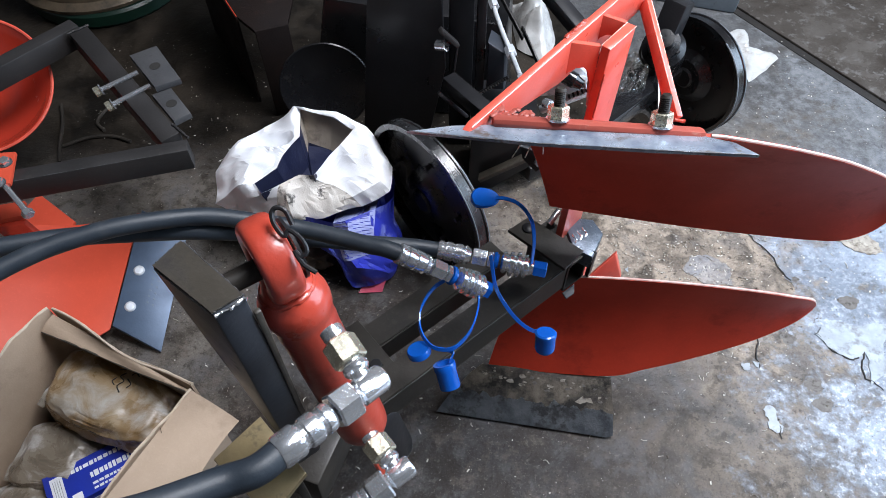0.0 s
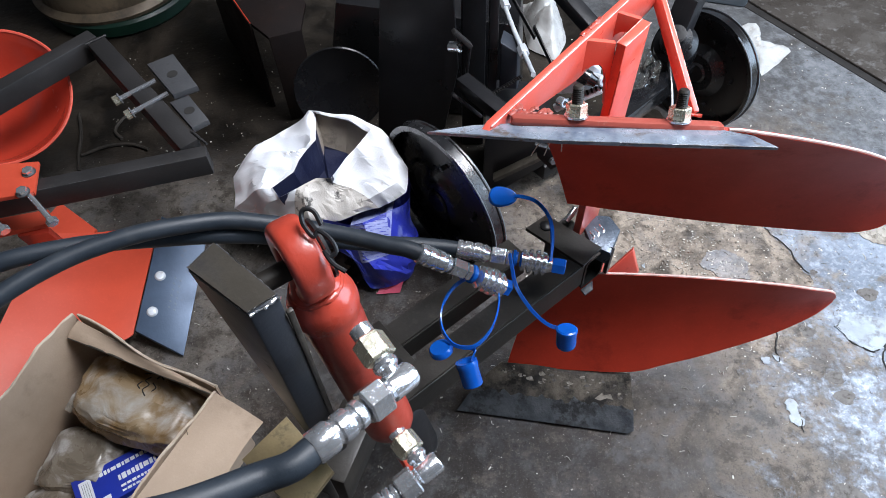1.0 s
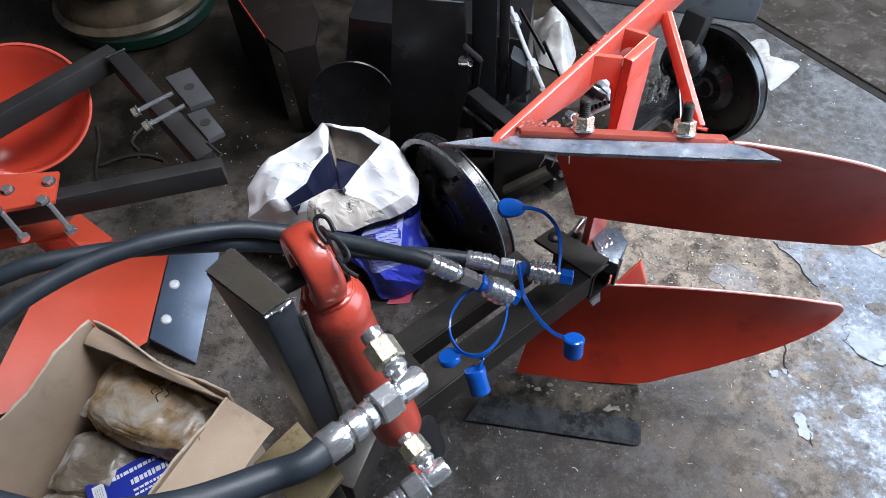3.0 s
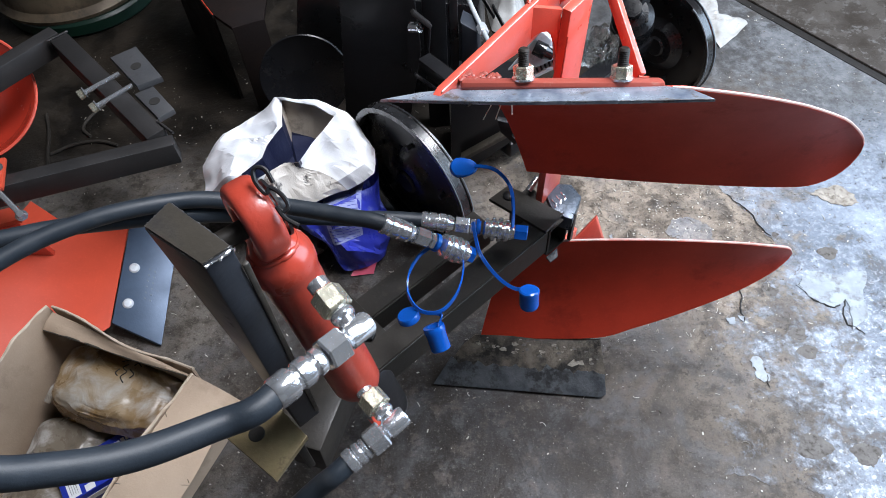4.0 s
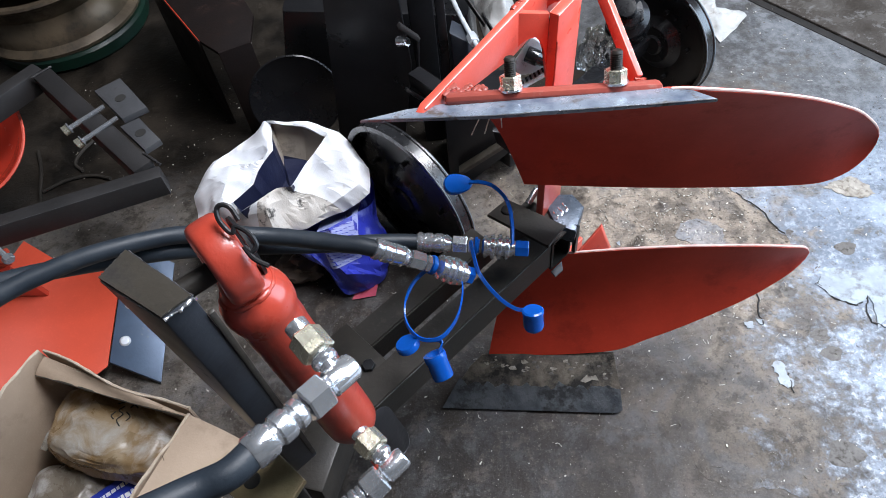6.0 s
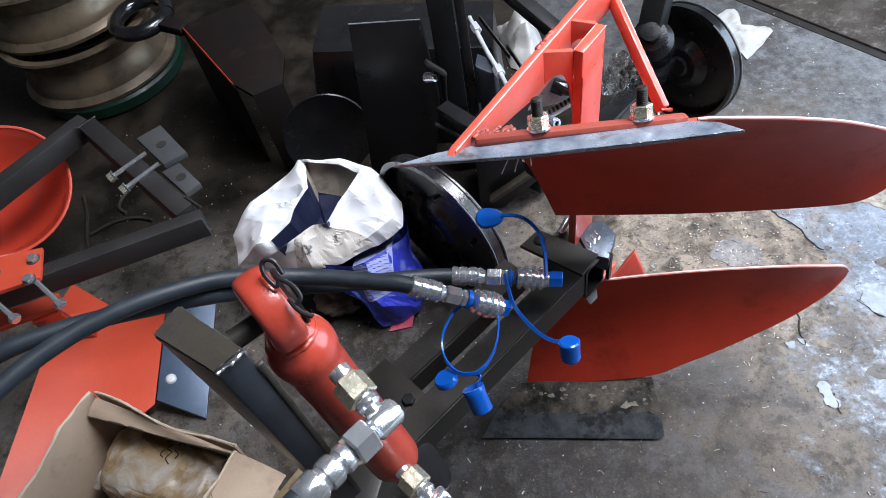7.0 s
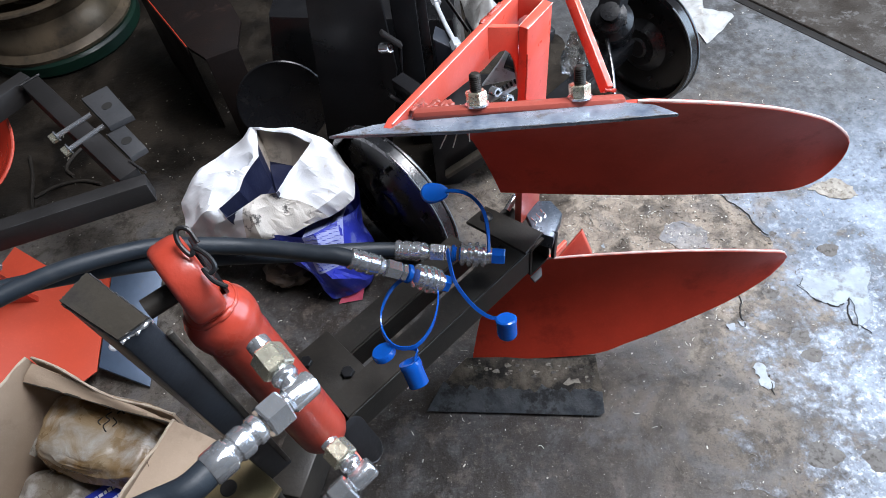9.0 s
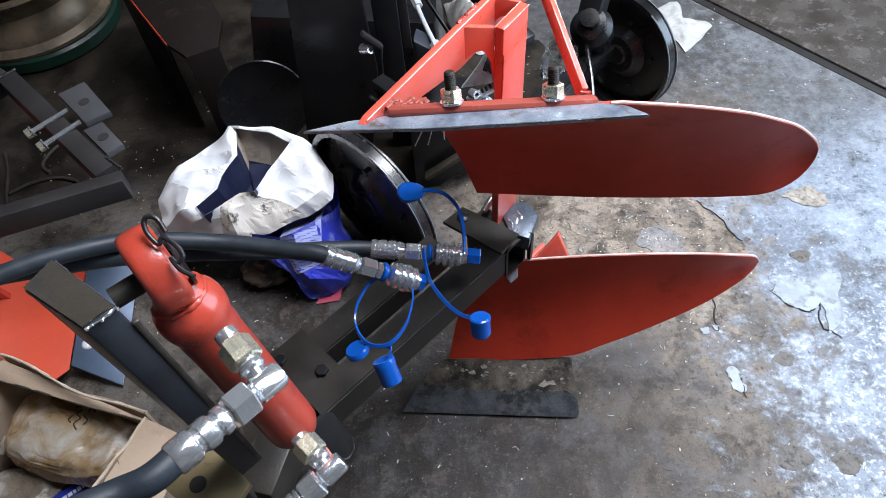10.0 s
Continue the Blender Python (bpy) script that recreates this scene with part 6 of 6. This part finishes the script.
    rod = part("turnbuckle", pipe([(0.088, 1.520, 0.430), (0.110, 1.400, 0.420), (0.132, 1.30, 0.415), (0.137, 1.16, 0.470)], 0.0058, 12, 4), ALLOY, im, "bright turnbuckle rod")
    part("nut", hexagon(V(0.128, 1.325, 0.414), V(0.12, -0.95, 0.05), 0.022, 0.030), ALLOY, rod)
    part("nut", hexagon(V(0.095, 1.490, 0.427), V(0.2, -0.97, -0.05), 0.020, 0.030), ALLOY, rod)
    part("stay", bar((0.113, 1.52, 0.425), (0.168, 1.40, 0.381), 0.004, 0.014, bevel=0.001), FRAME_GREY, im, "thin flat stay")
    part("stay", bar((0.165, 1.42, 0.40), (0.205, 1.32, 0.36), 0.004, 0.014, bevel=0.001), BLACK, im, "thin flat stay")
    part("diagonal_tube", bar((0.14, 1.60, 0.50), (0.34, 1.28, 0.42), 0.036, 0.036, bevel=0.005), BLACK, im, "black square tube")
    # bright linkage under the upper body: bracket plate, toothed link, boss and screws
    plate = part("link_bracket", prism([V(0.165, 1.112, 0.455), V(0.200, 1.108, 0.508), V(0.223, 1.104, 0.556), V(0.233, 1.104, 0.552), V(0.262, 1.104, 0.520), V(0.262, 1.104, 0.470)], (0.004, 0.010, 0.002), 0.002), ALLOY, im, "pale bright bracket plate")
    ax = V(0.55, -0.75, 0.30).normalized()
    part("shaft", lathe([(0.0, -0.012), (0.015, -0.012), (0.016, -0.010), (0.016, 0.012), (0.013, 0.016), (0.010, 0.030), (0.0, 0.030)], V(0.226, 1.092, 0.522), V(0.80, -0.40, -0.25), 24), BLACK_GLOSS, plate, "glossy black shaft end")
    part("boss", lathe([(0.0045, 0.004), (0.0045, 0.014), (0.0095, 0.014), (0.0115, 0.012), (0.0115, -0.014), (0.0, -0.014), (0.0, 0.004), (0.0045, 0.004)], V(0.258, 1.092, 0.511), ax, 24), ALLOY, plate, "pale drilled boss")
    link = part("link_plate", bar((0.176, 1.086, 0.442), (0.268, 1.092, 0.486), 0.016, 0.018, (0, -0.5, 0.87), 0.003), ALLOY, im, "pale toothed link")
    for k in range(9):
        p = V(0.196, 1.082, 0.463).lerp(V(0.262, 1.088, 0.494), k / 8)
        part("rack_tooth", bar(p, p + V(0.004, 0, 0.002), 0.010, 0.005, (0, -0.5, 0.87), 0.001), BLACK, link)
    for o, k in ((V(0.210, 1.074, 0.446), 1.0), (V(0.186, 1.080, 0.466), 0.85)):
        screw = part("socket_screw", lathe([(0.0, 0.004), (0.0052 * k, 0.004), (0.0058 * k, 0.013), (0.0108 * k, 0.013), (0.0122 * k, 0.011), (0.0122 * k, -0.004), (0.0, -0.004)], o, ax, 20), ZINC, im, "socket head screw")
        part("socket", lathe([(0.0, 0.0048), (0.0050 * k, 0.0048)], o, ax, 6), DARK, screw)
    lug = part("lug", prism([V(0.138, 1.050, 0.372), V(0.176, 1.045, 0.360), V(0.200, 1.040, 0.320), V(0.178, 1.040, 0.302), V(0.146, 1.050, 0.335)], (0.004, 0.012, 0.002), 0.002), BLACK, im, "black lug under the share")
    part("bolt", hexagon(V(0.178, 1.042, 0.333), V(0.3, -0.9, 0.3), 0.015, 0.009), PLATE_GREY, lug)
    part("axle_bar", bar((0.30, 1.15, 0.30), (0.60, 1.50, 0.19), 0.05, 0.05, bevel=0.005), BLACK_GLOSS, im, "black axle bar")
    part("hub_bracket", bar((0.52, 1.46, 0.20), (0.56, 1.50, 0.42), 0.06, 0.05, bevel=0.006), BLACK, im, "black wheel bracket")
    part("floor_bar", bar((0.19, 1.27, 0.055), (0.42, 1.46, 0.055), 0.05, 0.05, bevel=0.004), BLACK, im, "black lower bar")
    part("gearbox_foot", prism([V(0.040, 1.25, 0.0), V(0.105, 1.25, 0.0), V(0.206, 1.25, 0.092), V(0.202, 1.25, 0.235), V(0.045, 1.25, 0.250)], (0.02, 0.16, 0), 0.006), BLACK, im, "black gearbox foot")
    part("tie_bar", bar((0.070, 1.236, 0.062), (0.198, 1.236, 0.150), 0.012, 0.030, (0, -1, 0.2), 0.003), MAST_DUST, im, "dusty brown tie bar")
    part("motor", lathe([(0.0, 0.0), (0.050, 0.0), (0.055, 0.01), (0.055, 0.07), (0.040, 0.085), (0.040, 0.105), (0.024, 0.112), (0.024, 0.135), (0.0, 0.137)], (0.560, 1.50, 0.245), V(-0.25, -0.45, 0.75), 28), WHEEL_BLACK, im, "black bearing housing")
    for k in range(4):
        q = V(0.545, 1.468, 0.315) + V(math.cos(1.57 * k + 0.5), math.sin(1.57 * k + 0.5), 0) * 0.040
        part("bolt", hexagon(q, V(-0.25, -0.45, 0.75), 0.013, 0.012), FRAME_GREY, im)
    part("stay_rod", pipe([(0.530, 1.50, 0.30), (0.522, 1.43, 0.28), (0.518, 1.34, 0.25), (0.508, 1.25, 0.20), (0.500, 1.20, 0.12)], 0.005, 10, 5), BLACK_GLOSS, im, "bent black stay rod")
    # round black disc standing on its edge
    part("disc", lathe([(0.0, -0.02), (0.08, -0.014), (0.122, 0.0), (0.125, 0.003), (0.122, 0.006), (0.08, -0.008), (0.0, -0.014)], (-0.345, 1.47, 0.175), V(0.10, -0.95, 0.25), 48), WHEEL_BLACK, im, "black dished disc")


black_implement()


# ---- the back of the shed ----
def wheel_rims():
    def rim(centre, label, r=0.275, h=0.19):
        rr = [(r * 0.93, 0.0), (r, 0.0), (r * 1.01, 0.012), (r * 0.97, 0.022), (r * 0.93, 0.030), (r * 0.915, 0.065), (r * 0.86, 0.085), (r * 0.85, 0.115), (r * 0.90, 0.135), (r * 0.93, 0.160), (r * 0.98, 0.172), (r * 1.01, 0.182), (r, h), (r * 0.92, h), (r * 0.83, 0.115), (r * 0.83, 0.085), (r * 0.93, 0.0)]
        w = thing("wheel_rim", centre, label, "wheel rim", "stacked wheel rims")
        part("barrel", lathe(rr, centre, V(0, 0, 1), 64, up=(0, 1, 0)), RIM_TAN, w)
        part("centre_disc", lathe([(0.06, 0.10), (0.10, 0.115), (0.17, 0.085), (r * 0.84, 0.095), (r * 0.84, 0.101), (0.17, 0.091), (0.10, 0.121), (0.06, 0.106), (0.06, 0.10)], centre, V(0, 0, 1), 48, up=(0, 1, 0)), RIM_TAN, w)

    rim((-1.235, 2.235, 0.055), "dusty tan steel wheel rim stacked on a green one")
    rim((-1.275, 2.30, 0.247), "dusty tan steel wheel rim on top of the stack")
    g = thing("green_base", (-1.215, 2.225, 0), "dark green painted round base under the rims", "base")
    part("ring", lathe([(0.0, 0), (0.262, 0), (0.270, 0.01), (0.270, 0.045), (0.262, 0.054), (0.0, 0.054)], (-1.215, 2.225, 0), V(0, 0, 1), 56, up=(0, 1, 0)), GREEN, g)


def back_things():
    beam = thing("rusty_channel", (-0.55, 1.75, 0), "rusty brown steel channel standing in the dark", "channel")
    top = [V(-0.782, 1.953, 0.30), V(-0.578, 1.603, 0.30), V(-0.524, 1.545, 0.30), V(-0.440, 1.575, 0.30), V(-0.440, 1.692, 0.30), V(-0.574, 2.028, 0.30)]
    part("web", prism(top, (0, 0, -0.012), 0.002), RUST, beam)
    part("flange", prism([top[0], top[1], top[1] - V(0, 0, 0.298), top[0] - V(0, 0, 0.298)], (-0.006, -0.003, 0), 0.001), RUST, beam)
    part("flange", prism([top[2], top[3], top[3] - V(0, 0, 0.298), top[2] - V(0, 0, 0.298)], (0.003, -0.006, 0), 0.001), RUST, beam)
    part("red_edge", pipe([top[0] + V(-0.003, 0, 0.001), top[1] + V(-0.003, 0, 0.001)], 0.0014, 8, 1), RED_FLAT, beam, "thin red painted edge")
    # forged eye on the far end of the channel
    arc = [V(-0.935 + 0.085 * math.cos(a), 2.055 + 0.095 * math.sin(a), 0.295) for a in (2 * math.pi * k / 20 for k in range(21))]
    part("forged_eye", pipe(arc, 0.024, 14, 1, caps=False), BLACK_GLOSS, beam, "glossy dark forged eye")
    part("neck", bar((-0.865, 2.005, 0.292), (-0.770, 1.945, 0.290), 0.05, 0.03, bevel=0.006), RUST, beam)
    tagged(part("grey_machine", bar((0.30, 2.42, 0.30), (1.02, 2.20, 0.30), 0.36, 0.60, bevel=0.012), GREYBOX), "blue-grey painted steel machine base", "machine base")

    def scrap(name, outline, h, seed, label):
        bm = bmesh.new()
        c = sum((V(*p, 0) for p in outline), V(0, 0, 0)) / len(outline)
        n = 26
        rows = []
        for j in range(11):
            k = j / 10
            row = []
            for i in range(n):
                q = along([V(*p, 0) for p in outline + outline[:1]], i / n)
                p = c.lerp(q, k)
                z = h * (1 - k ** 2) * (0.45 + 0.8 * abs(noise.noise(p * 16 + V(seed, 0, 0)))) + 0.018 * abs(noise.noise(p * 42 + V(0, seed, 0)))
                row.append(bm.verts.new(p + V(0, 0, max(0.003, z))))
            rows.append(row)
        for a, b in zip(rows, rows[1:]):
            for i in range(n):
                bm.faces.new((a[i], b[i], b[(i + 1) % n], a[(i + 1) % n]))
        bmesh.ops.remove_doubles(bm, verts=bm.verts, dist=0.0005)
        tagged(part(name, bm, CLOTH, sharp=3.0), label, "plastic scrap")

    scrap("plastic_scrap", [(0.916, 1.731), (0.921, 1.677), (0.992, 1.733), (1.058, 1.805), (1.003, 1.831), (0.955, 1.853), (0.979, 1.900), (0.984, 1.939), (0.964, 1.952), (0.898, 1.913), (0.880, 1.82)], 0.022, 2.0, "crumpled white plastic sheet on the floor")
    scrap("plastic_bag", [(0.215, 1.84), (0.30, 1.775), (0.345, 1.88), (0.335, 2.05), (0.20, 2.08)], 0.14, 6.0, "crumpled white plastic bag among the black parts")
    bm = bmesh.new()
    bmesh.ops.create_icosphere(bm, subdivisions=4, radius=1.0)
    for v in bm.verts:
        k = 1 + 0.35 * noise.noise(v.co * 1.5 + V(4, 0, 0)) + 0.5 * (0.3 - abs(noise.noise(v.co * 3.2)))
        v.co = V(0.440, 1.375, 0.275) + V(v.co.x * 0.040, v.co.y * 0.040, v.co.z * 0.060) * k
    tagged(part("clear_wrap", bm, CLEAR, sharp=0.35), "crumpled clear plastic wrap on the axle bar", "plastic wrap")


wheel_rims()
back_things()


# ---- litter on the floor ----
def cables():
    """Loose dark cords on the floor inside the second plough's frame."""
    for line in (((-1.122, 1.411), (-1.06, 1.445), (-0.99, 1.452), (-0.93, 1.430)), ((-1.182, 1.586), (-1.150, 1.50), (-1.129, 1.408), (-1.11, 1.35)), ((-1.00, 1.62), (-1.04, 1.56), (-1.05, 1.51), (-1.02, 1.475))):
        tagged(part("cord", pipe([(x, y, 0.006) for x, y in line], 0.005, 8, 6), BLACK_DUSTY), "thin dark cord on the floor", "cord", "loose cords")
    rnd = random.Random(3)
    wisp = thing("straw_wisp", (0.095, 0.62, 0.79), "pale straw caught under the upper share", "straw")
    for k in range(3):
        x = 0.082 + 0.011 * k
        part("stalk", pipe([(x, 0.640, 0.846), (x - 0.004, 0.630, 0.825), (x - 0.010 + rnd.uniform(-0.02, 0.02), 0.616, 0.806 - rnd.uniform(0, 0.012))], 0.0008, 5, 4), STRAW, wisp)


cables()


def litter():
    rnd = random.Random(7)
    bm = bmesh.new()
    for _ in range(3200):
        x, y = rnd.uniform(-1.1, 1.5), rnd.uniform(0.1, 1.9)
        s = rnd.choice((0.0007, 0.0009, 0.0011, 0.0014, 0.0018, 0.0026))
        m = Matrix.Translation((x, y, s * 0.4 + 0.001)) @ Euler((rnd.uniform(-0.3, 0.3), rnd.uniform(-0.3, 0.3), rnd.uniform(0, 6.3))).to_matrix().to_4x4()
        box(bm, (s * rnd.uniform(1, 3), s, s * 0.6), m)
    for _ in range(520):
        x, y = rnd.gauss(0.52, 0.16), rnd.gauss(0.98, 0.10)
        s = rnd.choice((0.0008, 0.0010, 0.0014, 0.0022))
        m = Matrix.Translation((x, y, s * 0.4 + 0.001)) @ Euler((rnd.uniform(-0.4, 0.4), rnd.uniform(-0.4, 0.4), rnd.uniform(0, 6.3))).to_matrix().to_4x4()
        box(bm, (s * rnd.uniform(1, 3.5), s, s * 0.7), m)
    # broken flat chips with uneven outlines, and short straws, on the swept ground
    for _ in range(520):
        x, y = rnd.gauss(0.54, 0.17), rnd.gauss(0.95, 0.12)
        s = rnd.choice((0.0012, 0.0018, 0.0026, 0.0036))
        turn = rnd.uniform(0, 6.3)
        ring = [V(x, y, 0.001) + V(math.cos(turn + k * 1.257), 0.7 * math.sin(turn + k * 1.257), 0) * s * rnd.uniform(0.4, 1.2) for k in range(5)]
        prism(ring, (s * rnd.uniform(-0.3, 0.3), s * rnd.uniform(-0.3, 0.3), s * 0.45), bm=bm)
    for _ in range(420):
        x, y, a = rnd.gauss(0.50, 0.20), rnd.gauss(0.92, 0.15), rnd.uniform(0, 6.3)
        L, bend = rnd.uniform(0.004, 0.014), rnd.uniform(-1.0, 1.0)
        pts = [V(x + L * k * math.cos(a + bend * k), y + L * k * math.sin(a + bend * k), 0.0020) for k in (0, 0.5, 1.0)]
        pipe(pts, rnd.uniform(0.0003, 0.0008), 4, 2, bm=bm)
    for _ in range(150):
        x, y, a = rnd.uniform(-0.9, 1.4), rnd.uniform(0.1, 1.5), rnd.uniform(0, 6.3)
        L, bend = rnd.uniform(0.006, 0.022), rnd.uniform(-1.2, 1.2)
        pts = [V(x + L * k * math.cos(a + bend * k), y + L * k * math.sin(a + bend * k), 0.0022) for k in (0, 0.5, 1.0)]
        pipe(pts, rnd.uniform(0.0004, 0.0009), 4, 3, bm=bm)
    ob = part("floor_litter", bm, STRAW)
    tagged(ob, "pale chips, straws and curled swarf scattered over the concrete", "litter", kind="stuff")


litter()
